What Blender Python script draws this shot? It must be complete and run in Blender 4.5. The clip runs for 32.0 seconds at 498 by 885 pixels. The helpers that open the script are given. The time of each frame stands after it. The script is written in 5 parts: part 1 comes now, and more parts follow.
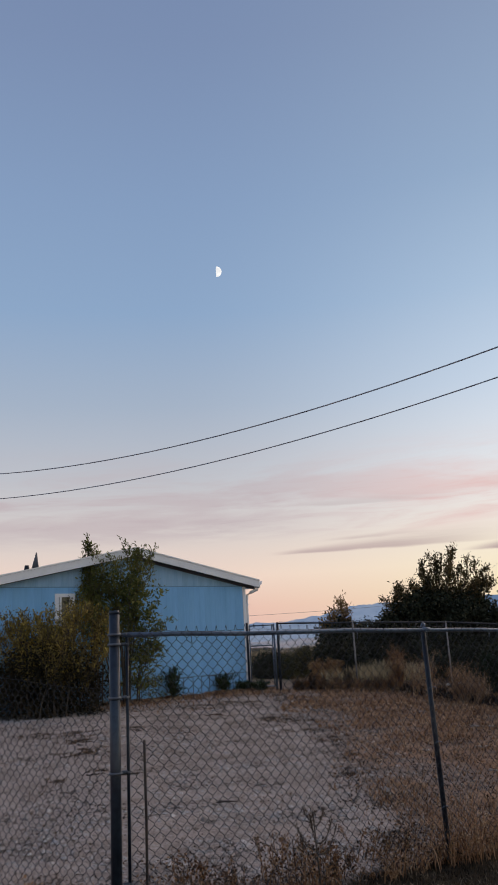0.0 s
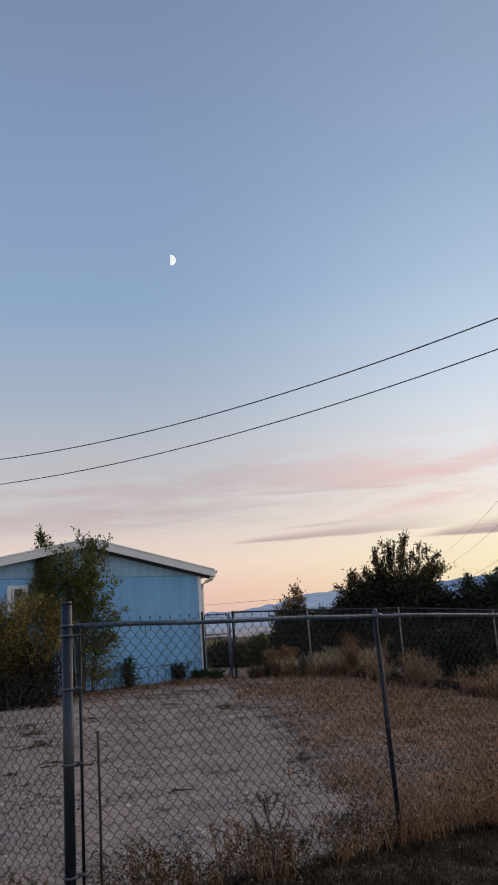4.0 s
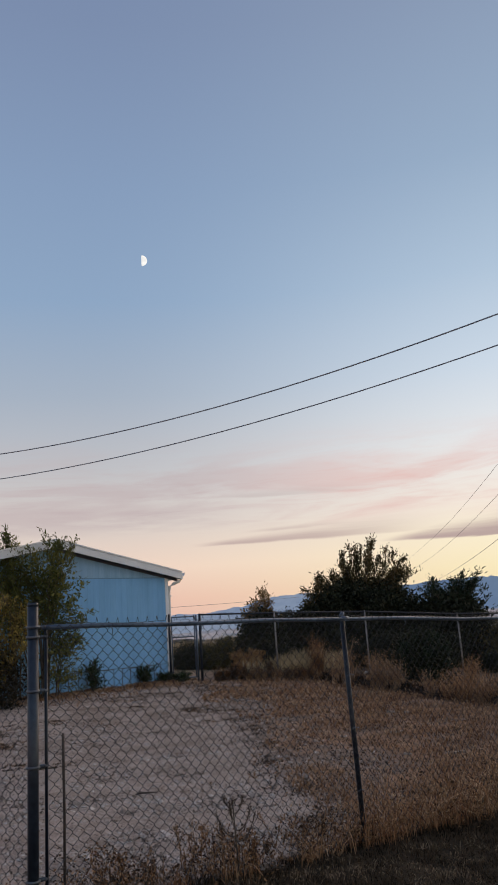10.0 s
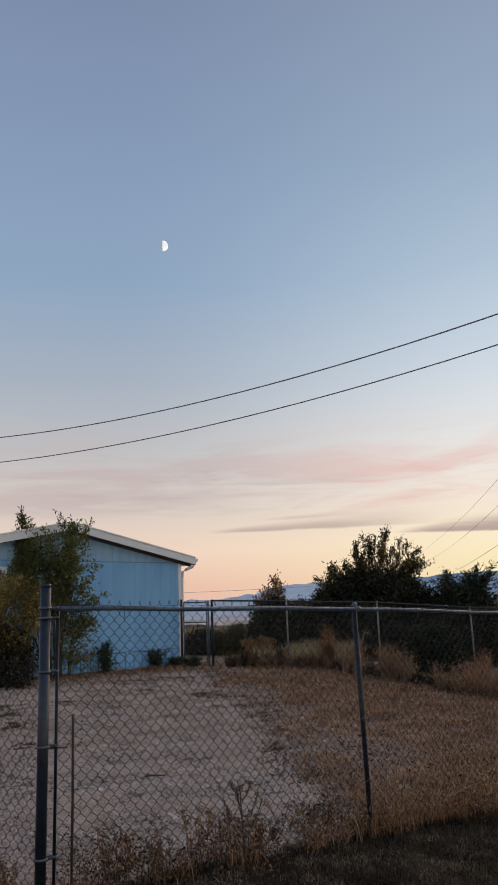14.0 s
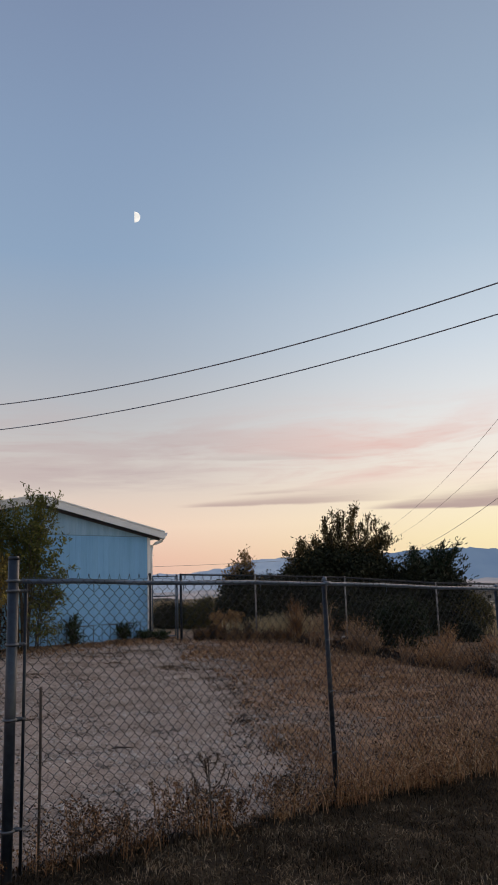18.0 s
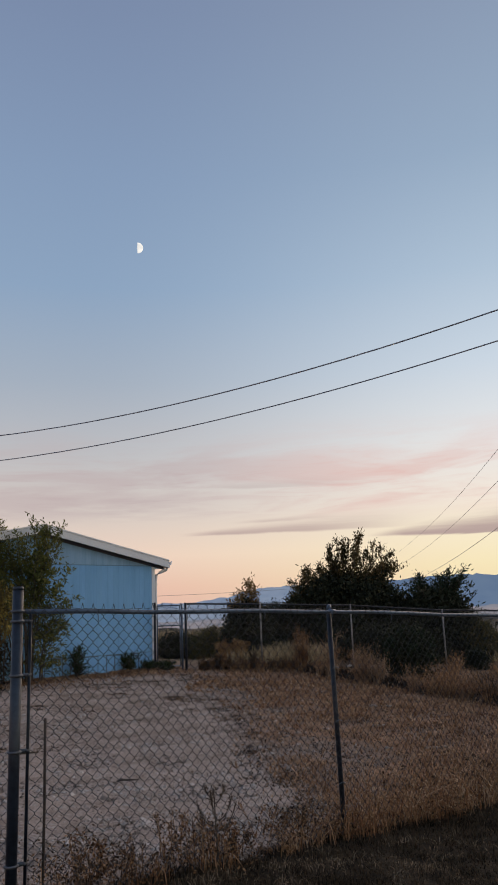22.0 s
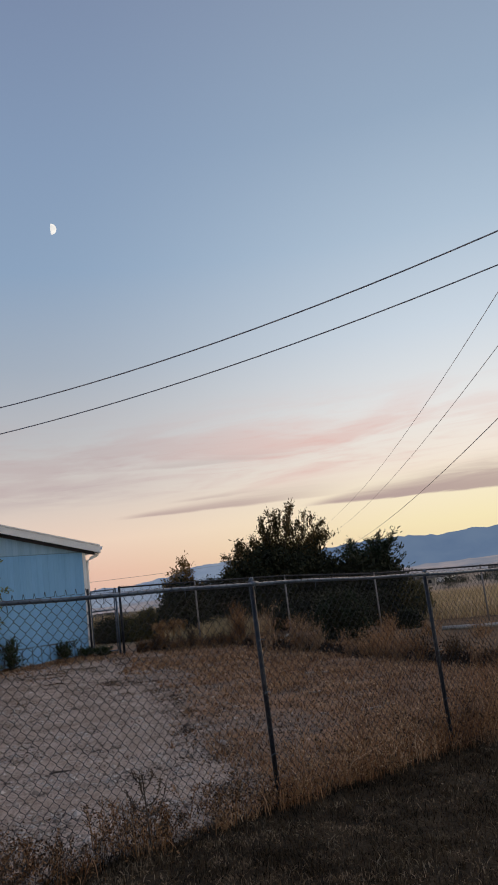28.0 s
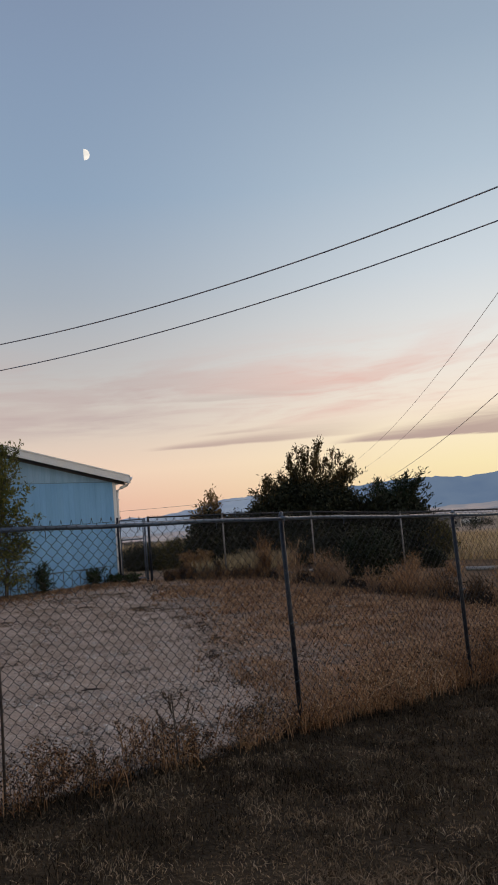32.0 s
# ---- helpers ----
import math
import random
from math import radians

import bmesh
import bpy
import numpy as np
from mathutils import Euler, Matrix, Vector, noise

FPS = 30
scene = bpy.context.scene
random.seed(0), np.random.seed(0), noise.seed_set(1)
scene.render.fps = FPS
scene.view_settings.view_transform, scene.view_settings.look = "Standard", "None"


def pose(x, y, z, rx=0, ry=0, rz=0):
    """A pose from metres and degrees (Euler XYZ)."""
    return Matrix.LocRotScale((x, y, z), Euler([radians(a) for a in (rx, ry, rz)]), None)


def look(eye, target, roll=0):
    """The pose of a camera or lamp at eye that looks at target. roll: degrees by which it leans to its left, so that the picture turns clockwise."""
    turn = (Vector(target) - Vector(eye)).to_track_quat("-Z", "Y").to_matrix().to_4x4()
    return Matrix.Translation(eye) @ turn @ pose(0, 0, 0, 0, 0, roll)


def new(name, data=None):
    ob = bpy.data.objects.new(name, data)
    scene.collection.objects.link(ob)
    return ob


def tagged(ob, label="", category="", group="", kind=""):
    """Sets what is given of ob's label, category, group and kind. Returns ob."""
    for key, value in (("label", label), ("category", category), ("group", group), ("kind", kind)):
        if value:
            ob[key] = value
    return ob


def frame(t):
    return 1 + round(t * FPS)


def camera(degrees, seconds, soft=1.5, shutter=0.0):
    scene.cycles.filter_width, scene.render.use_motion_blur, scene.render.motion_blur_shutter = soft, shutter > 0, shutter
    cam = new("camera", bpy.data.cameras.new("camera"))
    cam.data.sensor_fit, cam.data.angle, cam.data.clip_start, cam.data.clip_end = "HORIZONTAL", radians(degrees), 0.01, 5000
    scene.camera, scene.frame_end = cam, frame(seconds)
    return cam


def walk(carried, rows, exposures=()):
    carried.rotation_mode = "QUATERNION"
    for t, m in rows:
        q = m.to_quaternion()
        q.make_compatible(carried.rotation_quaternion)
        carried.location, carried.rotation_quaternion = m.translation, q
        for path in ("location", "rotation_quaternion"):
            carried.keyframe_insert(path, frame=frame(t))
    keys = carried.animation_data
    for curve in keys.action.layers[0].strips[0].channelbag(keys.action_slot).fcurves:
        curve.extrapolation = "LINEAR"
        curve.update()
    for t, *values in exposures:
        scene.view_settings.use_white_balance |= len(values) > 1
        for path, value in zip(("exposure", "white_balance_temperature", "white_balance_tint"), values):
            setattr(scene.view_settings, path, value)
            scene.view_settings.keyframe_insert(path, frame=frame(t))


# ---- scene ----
cam = camera(35.5, 32.0, 1.7)
PATH = [
    (0, (-0.003, 0.025, 1.506), (0.002, 1.966, 1.989), -3.1),
    (0.5, (-0.001, 0.02, 1.508), (0.029, 1.955, 2.011), -3.5),
    (1, (0.002, 0.014, 1.508), (0.043, 1.941, 2.042), -3.5),
    (1.5, (0.006, 0.01, 1.507), (0.06, 1.935, 2.048), -3.7),
    (2, (0.007, 0.011, 1.506), (0.084, 1.939, 2.034), -3.9),
    (2.5, (0.008, 0.014, 1.506), (0.103, 1.949, 2.004), -3.9),
    (3, (0.009, 0.018, 1.506), (0.113, 1.956, 1.986), -4.1),
    (3.5, (0.01, 0.021, 1.504), (0.125, 1.966, 1.955), -4.2),
    (5.5, (0.004, 0.028, 1.499), (0.121, 1.974, 1.948), -3.7),
    (6, (0.003, 0.031, 1.498), (0.119, 1.978, 1.939), -3.6),
    (6.5, (0.004, 0.035, 1.498), (0.146, 1.988, 1.906), -3.8),
    (7, (0.004, 0.037, 1.499), (0.181, 1.992, 1.878), -3.6),
    (7.5, (0.002, 0.037, 1.499), (0.186, 1.992, 1.88), -3.4),
    (8, (-0.002, 0.037, 1.5), (0.142, 1.994, 1.887), -3.1),
    (8.5, (-0.004, 0.035, 1.5), (0.12, 1.995, 1.876), -2.8),
    (9, (-0.003, 0.028, 1.5), (0.16, 1.978, 1.912), -3.0),
    (9.5, (0.0, 0.019, 1.5), (0.193, 1.96, 1.944), -3.1),
    (10, (0.0, 0.015, 1.501), (0.198, 1.954, 1.952), -3.8),
    (10.5, (-0.003, 0.016, 1.502), (0.123, 1.952, 1.987), -2.6),
    (11, (-0.005, 0.019, 1.502), (0.095, 1.955, 1.994), -2.7),
    (11.5, (-0.005, 0.021, 1.501), (0.099, 1.961, 1.977), -2.6),
    (12, (-0.004, 0.024, 1.5), (0.11, 1.966, 1.961), -2.5),
    (12.5, (-0.003, 0.028, 1.499), (0.113, 1.972, 1.953), -2.7),
    (13, (0.0, 0.03, 1.5), (0.116, 1.978, 1.938), -2.5),
    (13.5, (0.003, 0.031, 1.5), (0.15, 1.98, 1.925), -2.0),
    (15.5, (-0.001, 0.074, 1.501), (0.179, 2.022, 1.92), -2.6),
    (16, (-0.003, 0.075, 1.5), (0.225, 2.023, 1.893), -3.5),
    (16.5, (-0.006, 0.077, 1.499), (0.231, 2.028, 1.87), -3.1),
    (17, (-0.007, 0.079, 1.498), (0.217, 2.033, 1.86), -2.7),
    (17.5, (-0.007, 0.08, 1.498), (0.215, 2.037, 1.85), -2.5),
    (18, (-0.008, 0.078, 1.499), (0.222, 2.032, 1.857), -1.7),
    (18.5, (-0.008, 0.066, 1.5), (0.202, 2.011, 1.916), -2.3),
    (19, (-0.009, 0.055, 1.501), (0.18, 1.996, 1.943), -2.0),
    (19.5, (-0.011, 0.053, 1.501), (0.171, 1.989, 1.967), -2.0),
    (20, (-0.014, 0.055, 1.502), (0.146, 1.993, 1.969), -1.8),
    (20.5, (-0.017, 0.057, 1.501), (0.125, 1.997, 1.965), -2.0),
    (21, (-0.017, 0.056, 1.499), (0.094, 2.0, 1.957), -1.8),
    (21.5, (-0.012, 0.053, 1.497), (0.151, 2.005, 1.902), -1.4),
    (22, (-0.005, 0.05, 1.497), (0.216, 1.991, 1.925), -2.2),
    (22.5, (-0.003, 0.051, 1.497), (0.263, 1.983, 1.944), -2.8),
    (23, (-0.005, 0.058, 1.5), (0.277, 1.982, 1.967), -3.1),
    (23.5, (-0.009, 0.062, 1.504), (0.275, 1.98, 1.997), -3.6),
    (24, (-0.013, 0.065, 1.508), (0.262, 2.008, 1.891), -1.8),
    (24.5, (-0.015, 0.075, 1.508), (0.311, 2.017, 1.856), 0.3),
    (26.5, (0.126, 0.148, 1.492), (0.428, 2.09, 1.862), -4.3),
    (27, (0.132, 0.16, 1.492), (0.42, 2.109, 1.836), -5.2),
    (27.5, (0.136, 0.168, 1.49), (0.469, 2.103, 1.868), -5.9),
    (28, (0.137, 0.169, 1.488), (0.533, 2.097, 1.844), -6.8),
    (28.5, (0.136, 0.164, 1.487), (0.548, 2.091, 1.826), -7.3),
    (29, (0.133, 0.157, 1.489), (0.537, 2.093, 1.789), -6.8),
    (29.5, (0.13, 0.151, 1.489), (0.462, 2.096, 1.814), -6.3),
    (30, (0.129, 0.149, 1.487), (0.46, 2.098, 1.791), -6.3),
    (30.5, (0.129, 0.152, 1.484), (0.437, 2.105, 1.783), -6.8),
    (31, (0.127, 0.152, 1.482), (0.435, 2.105, 1.786), -6.4),
    (31.5, (0.114, 0.143, 1.484), (0.446, 2.09, 1.792), -6.1),
    (32, (0.099, 0.132, 1.487), (0.41, 2.097, 1.687), -4.7),
]
walk(cam, [(t, look(eye, target, roll)) for t, eye, target, roll in PATH], [(0, -0.02, 6700, 10), (1.6, -0.02, 6560, 10), (3.2, -0.02, 6720, 10), (6, -0.02, 6900, 10), (8.5, -0.02, 7200, 10), (11, -0.03, 6830, 10), (13, -0.03, 7080, 10), (17, -0.04, 7250, 10), (19.5, -0.05, 7050, 10), (28, -0.1, 7100, 10), (30.5, -0.08, 6950, 10), (32, -0.08, 7500, 10)])

FENCE_A = math.radians(30.6)
# ---- sky, light ----


def lin(r, g, b):
    f = lambda c: c / 12.92 if c <= 0.04045 else ((c + 0.055) / 1.055) ** 2.4
    return (f(r / 255), f(g / 255), f(b / 255), 1.0)


def link(nt, a, b):
    nt.links.new(a, b)


def node(nt, kind, **values):
    n = nt.nodes.new(kind)
    for key, value in values.items():
        n.inputs[key].default_value = value
    return n


def math_node(nt, op, a, b=None, clamp=False):
    n = nt.nodes.new("ShaderNodeMath")
    n.operation, n.use_clamp = op, clamp
    for i, v in enumerate((a, b)):
        if v is None:
            continue
        if isinstance(v, (int, float)):
            n.inputs[i].default_value = v
        else:
            nt.links.new(v, n.inputs[i])
    return n.outputs[0]


def ramp(nt, fac, stops, smooth=False):
    n = nt.nodes.new("ShaderNodeValToRGB")
    n.color_ramp.interpolation = "EASE" if smooth else "LINEAR"
    els = n.color_ramp.elements
    while len(els) < len(stops):
        els.new(0.5)
    for e, (p, c) in zip(els, stops):
        e.position, e.color = p, c
    if fac is not None:
        nt.links.new(fac, n.inputs[0])
    return n.outputs[0]


def mix(nt, fac, a, b, mode="MIX"):
    n = nt.nodes.new("ShaderNodeMix")
    n.data_type, n.blend_type = "RGBA", mode
    for i, v in ((0, fac), (6, a), (7, b)):
        if isinstance(v, (int, float, tuple)):
            n.inputs[i].default_value = v
        else:
            nt.links.new(v, n.inputs[i])
    return n.outputs[2]


def span(nt, v, lo, hi, a=0.0, b=1.0):
    n = nt.nodes.new("ShaderNodeMapRange")
    n.interpolation_type = "SMOOTHSTEP"
    nt.links.new(v, n.inputs[0])
    for i, k in enumerate((lo, hi, a, b)):
        n.inputs[i + 1].default_value = k
    return n.outputs[0]


def noise_node(nt, vec, scale, detail=4.0, rough=0.55, distort=0.0):
    n = node(nt, "ShaderNodeTexNoise", Scale=scale, Detail=detail, Roughness=rough, Distortion=distort)
    if vec is not None:
        nt.links.new(vec, n.inputs["Vector"])
    return n.outputs["Fac"]


SKY_GAIN = 1.0


def make_sky():
    w = bpy.data.worlds.new("dusk_sky")
    scene.world = w
    w.use_nodes = True
    nt = w.node_tree
    nt.nodes.clear()
    tc = nt.nodes.new("ShaderNodeTexCoord")
    sep = nt.nodes.new("ShaderNodeSeparateXYZ")
    link(nt, tc.outputs["Generated"], sep.inputs[0])
    x, y, z = sep.outputs
    flat = math_node(nt, "POWER", math_node(nt, "ADD", math_node(nt, "MULTIPLY", x, x), math_node(nt, "MULTIPLY", y, y)), 0.5)
    az = math_node(nt, "DIVIDE", x, math_node(nt, "MAXIMUM", flat, 0.001))
    e = math_node(nt, "MULTIPLY", z, 1.0, True)
    # sine of elevation -> colour, for the dim side and for the side of the afterglow
    dim = ramp(nt, e, [(0.0, lin(222, 182, 176)), (0.035, lin(233, 194, 182)), (0.075, lin(238, 214, 202)), (0.13, lin(214, 207, 206)),
                       (0.2, lin(190, 194, 204)), (0.29, lin(164, 180, 202)), (0.40, lin(140, 168, 203)), (0.52, lin(132, 158, 195)), (0.66, lin(122, 143, 180)), (1.0, lin(100, 118, 158))])
    glow = ramp(nt, e, [(0.0, lin(242, 222, 180)), (0.05, lin(249, 239, 200)), (0.085, lin(250, 242, 216)), (0.13, lin(246, 238, 231)),
                        (0.2, lin(233, 238, 245)), (0.29, lin(205, 222, 242)), (0.40, lin(175, 199, 226)), (0.52, lin(150, 175, 206)), (0.66, lin(136, 156, 188)), (1.0, lin(104, 122, 160))])
    base = mix(nt, span(nt, az, -0.12, 0.51), dim, glow)
    # soft dusk clouds drawn out along the horizon, in azimuth and height
    turn = math_node(nt, "ARCTAN2", x, y)
    tilt = math_node(nt, "ADD", e, math_node(nt, "MULTIPLY", turn, -0.015))
    vec = nt.nodes.new("ShaderNodeCombineXYZ")
    link(nt, math_node(nt, "MULTIPLY", turn, 4.2), vec.inputs[0])
    link(nt, math_node(nt, "MULTIPLY", tilt, 24.0), vec.inputs[1])
    vec.inputs[2].default_value = 2.6
    soft_cloud = noise_node(nt, vec.outputs[0], 1.0, 7.0, 0.55, 0.7)
    fine = nt.nodes.new("ShaderNodeCombineXYZ")
    link(nt, math_node(nt, "MULTIPLY", turn, 9.0), fine.inputs[0])
    link(nt, math_node(nt, "MULTIPLY", tilt, 95.0), fine.inputs[1])
    wisp = noise_node(nt, fine.outputs[0], 1.0, 5.0, 0.55, 1.6)
    band = math_node(nt, "MULTIPLY", span(nt, e, 0.105, 0.14), span(nt, e, 0.25, 0.16))
    thin = span(nt, turn, 0.62, 0.3, 0.35, 1.0)
    cover = math_node(nt, "MULTIPLY", math_node(nt, "ADD", math_node(nt, "MULTIPLY", span(nt, soft_cloud, 0.4, 0.62), 0.75), math_node(nt, "MULTIPLY", span(nt, wisp, 0.45, 0.75), 0.3)), math_node(nt, "MULTIPLY", band, thin))
    cloud_col = mix(nt, span(nt, turn, -0.02, 0.3), lin(190, 176, 183), lin(226, 189, 188))
    sky = mix(nt, math_node(nt, "MULTIPLY", cover, 0.8), base, cloud_col)
    # two low bars of cloud with sharp lower edges, pointed at one end
    for a0, a1, a2, e0, slope, grow_up, strength in ((0.012, 0.16, 0.36, 0.0985, 0.0, 0.07, 0.65), (0.075, 0.13, 0.24, 0.111, 0.03, 0.03, 0.4), (0.03, 0.1, 0.3, 0.158, -0.02, 0.06, 0.3), (0.25, 0.34, 1.4, 0.0885, -0.025, 0.14, 0.85)):
        rel_a = math_node(nt, "SUBTRACT", turn, a0)
        edge = math_node(nt, "ADD", math_node(nt, "MULTIPLY", rel_a, slope), e0)
        edge = math_node(nt, "ADD", edge, math_node(nt, "MULTIPLY", math_node(nt, "SUBTRACT", wisp, 0.5), 0.006))
        over = math_node(nt, "SUBTRACT", e, edge)
        thick = math_node(nt, "ADD", math_node(nt, "MINIMUM", math_node(nt, "MULTIPLY", math_node(nt, "MAXIMUM", rel_a, 0.0), grow_up), 0.034), 0.0025)
        rel = math_node(nt, "DIVIDE", over, thick)
        top = math_node(nt, "ADD", rel, math_node(nt, "MULTIPLY", math_node(nt, "SUBTRACT", wisp, 0.5), 0.9))
        ends = math_node(nt, "MULTIPLY", span(nt, turn, a0, a0 + 0.06), span(nt, turn, a2, a1))
        shape = math_node(nt, "MULTIPLY", math_node(nt, "MULTIPLY", span(nt, over, -0.0012, 0.0022), span(nt, top, 1.35, 0.15)), ends)
        sky = mix(nt, math_node(nt, "MULTIPLY", shape, strength), sky, lin(172, 150, 156))
    bg = nt.nodes.new("ShaderNodeBackground")
    bg.inputs["Strength"].default_value = SKY_GAIN
    link(nt, sky, bg.inputs["Color"])
    out = nt.nodes.new("ShaderNodeOutputWorld")
    link(nt, bg.outputs[0], out.inputs[0])


make_sky()
# the last warm glow from beyond the hills, very wide and weak
sun = new("sun", bpy.data.lights.new("sun", "SUN"))
sun.data.energy, sun.data.angle, sun.data.color = 1.3, radians(60), (1.0, 0.70, 0.46)
sun.matrix_world = look((60, 60, 40), (0, 0, 0))

# ---- materials ----


def base_mat(name, rough=0.8, metal=0.0):
    m = bpy.data.materials.new(name)
    m.use_nodes = True
    nt = m.node_tree
    p = nt.nodes["Principled BSDF"]
    p.inputs["Roughness"].default_value, p.inputs["Metallic"].default_value = rough, metal
    return m, nt, p


def place(nt):
    return nt.nodes.new("ShaderNodeNewGeometry").outputs["Position"]


def bump(nt, p, height, strength, dist):
    b = node(nt, "ShaderNodeBump", Strength=strength, Distance=dist)
    nt.links.new(height, b.inputs["Height"])
    nt.links.new(b.outputs[0], p.inputs["Normal"])


def worn(name, a, b, grain, stain, rough=0.75, metal=0.0, bumpy=0.2, vary=0.0, stretch=(1, 1, 1)):
    """A surface of colour a, with fine grain and large stains towards b; vary: how far pieces differ."""
    m, nt, p = base_mat(name, rough, metal)
    mp = nt.nodes.new("ShaderNodeMapping")
    mp.inputs["Scale"].default_value = stretch
    link(nt, place(nt), mp.inputs[0])
    fine, big = noise_node(nt, mp.outputs[0], grain, 5.0, 0.6), noise_node(nt, mp.outputs[0], stain, 3.0, 0.5)
    f = math_node(nt, "ADD", math_node(nt, "MULTIPLY", span(nt, fine, 0.3, 0.7), 0.45), math_node(nt, "MULTIPLY", span(nt, big, 0.35, 0.7), 0.55), True)
    c = mix(nt, f, a + (1.0,), b + (1.0,))
    if vary:
        info = nt.nodes.new("ShaderNodeObjectInfo")
        c = mix(nt, 1.0, c, ramp(nt, info.outputs["Random"], [(0.0, (1 - vary,) * 3 + (1.0,)), (1.0, (1 + vary,) * 3 + (1.0,))]), "MULTIPLY")
    link(nt, c, p.inputs["Base Color"])
    link(nt, math_node(nt, "ADD", math_node(nt, "MULTIPLY", fine, 0.25), rough - 0.12, True), p.inputs["Roughness"])
    bump(nt, p, fine, bumpy, 0.01)
    return m


def leafy(name, stops, rough=0.6, trans=0.0):
    """Foliage or straw: each leaf takes its own colour out of the stops."""
    m, nt, p = base_mat(name, rough)
    rnd = nt.nodes.new("ShaderNodeNewGeometry").outputs["Random Per Island"]
    big = noise_node(nt, place(nt), 1.7, 3.0)
    f = math_node(nt, "ADD", math_node(nt, "MULTIPLY", rnd, 0.65), math_node(nt, "MULTIPLY", span(nt, big, 0.3, 0.7), 0.35), True)
    c = ramp(nt, f, [(i / (len(stops) - 1), s + (1.0,)) for i, s in enumerate(stops)])
    link(nt, c, p.inputs["Base Color"])
    p.inputs["Specular IOR Level"].default_value = 0.14
    if trans:
        t = nt.nodes.new("ShaderNodeBsdfTranslucent")
        link(nt, c, t.inputs[0])
        mx = nt.nodes.new("ShaderNodeMixShader")
        mx.inputs[0].default_value = trans
        link(nt, p.outputs[0], mx.inputs[1])
        link(nt, t.outputs[0], mx.inputs[2])
        link(nt, mx.outputs[0], nt.nodes["Material Output"].inputs[0])
    return m


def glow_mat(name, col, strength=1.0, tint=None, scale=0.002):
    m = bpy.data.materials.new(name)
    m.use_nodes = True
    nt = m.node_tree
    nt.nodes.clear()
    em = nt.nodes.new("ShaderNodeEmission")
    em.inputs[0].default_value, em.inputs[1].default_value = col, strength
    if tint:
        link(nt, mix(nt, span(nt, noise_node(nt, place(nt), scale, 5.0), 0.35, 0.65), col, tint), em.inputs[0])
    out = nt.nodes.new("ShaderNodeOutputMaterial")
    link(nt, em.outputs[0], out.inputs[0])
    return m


def ground_mat():
    m, nt, p = base_mat("ground", 0.95)
    pos = place(nt)
    sep = nt.nodes.new("ShaderNodeSeparateXYZ")
    link(nt, pos, sep.inputs[0])
    x, y = sep.outputs[0], sep.outputs[1]
    n1, n2, n3 = noise_node(nt, pos, 0.55, 4.0), noise_node(nt, pos, 3.2, 5.0, 0.65), noise_node(nt, pos, 26.0, 4.0, 0.7)
    vor = node(nt, "ShaderNodeTexVoronoi", Scale=34.0)
    link(nt, pos, vor.inputs["Vector"])
    stone = nt.nodes.new("ShaderNodeSeparateColor")
    link(nt, vor.outputs["Color"], stone.inputs[0])
    gravel = mix(nt, span(nt, n2, 0.3, 0.72), (0.4, 0.325, 0.275, 1), (0.24, 0.187, 0.152, 1))
    gravel = mix(nt, math_node(nt, "MULTIPLY", span(nt, stone.outputs[0], 0.55, 1.0), 0.5), gravel, (0.5, 0.45, 0.41, 1))
    gravel = mix(nt, math_node(nt, "MULTIPLY", span(nt, n3, 0.5, 0.75), 0.45), gravel, (0.1, 0.08, 0.07, 1))
    duff = math_node(nt, "MULTIPLY", span(nt, noise_node(nt, pos, 1.6, 6.0, 0.7), 0.5, 0.62), span(nt, y, 9.0, 16.0))
    gravel = mix(nt, math_node(nt, "MULTIPLY", duff, 0.42), gravel, (0.15, 0.1, 0.06, 1))
    mat_n = span(nt, noise_node(nt, pos, 0.9, 7.0, 0.72), 0.49, 0.6)
    gravel = mix(nt, math_node(nt, "MULTIPLY", math_node(nt, "MULTIPLY", mat_n, span(nt, y, 7.0, 11.0)), 0.38), gravel, (0.11, 0.078, 0.052, 1))
    straw = mix(nt, span(nt, n2, 0.3, 0.7), (0.33, 0.192, 0.12, 1), (0.145, 0.085, 0.055, 1))
    straw = mix(nt, math_node(nt, "MULTIPLY", span(nt, n3, 0.45, 0.7), 0.6), straw, (0.36, 0.25, 0.16, 1))
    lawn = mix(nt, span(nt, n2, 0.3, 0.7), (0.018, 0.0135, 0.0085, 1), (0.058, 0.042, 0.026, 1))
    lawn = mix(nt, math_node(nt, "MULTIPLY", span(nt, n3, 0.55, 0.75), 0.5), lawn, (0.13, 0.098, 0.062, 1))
    field = mix(nt, span(nt, n1, 0.3, 0.7), (0.42, 0.305, 0.19, 1), (0.28, 0.2, 0.125, 1))
    wob = math_node(nt, "MULTIPLY", math_node(nt, "SUBTRACT", n1, 0.5), 2.6)
    wob2 = math_node(nt, "MULTIPLY", math_node(nt, "SUBTRACT", n2, 0.5), 1.3)
    dry = span(nt, math_node(nt, "ADD", math_node(nt, "ADD", x, wob), wob2), 0.6, 1.7)
    dry = math_node(nt, "MULTIPLY", dry, span(nt, noise_node(nt, pos, 0.85, 6.0, 0.65), 0.36, 0.56, 0.45, 1.0))
    back = span(nt, math_node(nt, "ADD", y, wob2), 18.5, 20.5)
    c = mix(nt, dry, gravel, straw)
    verge = math_node(nt, "MULTIPLY", span(nt, dry, 0.02, 0.3), span(nt, dry, 0.9, 0.5))
    c = mix(nt, math_node(nt, "MULTIPLY", math_node(nt, "MULTIPLY", verge, span(nt, n3, 0.35, 0.6)), 0.6), c, (0.09, 0.075, 0.066, 1))
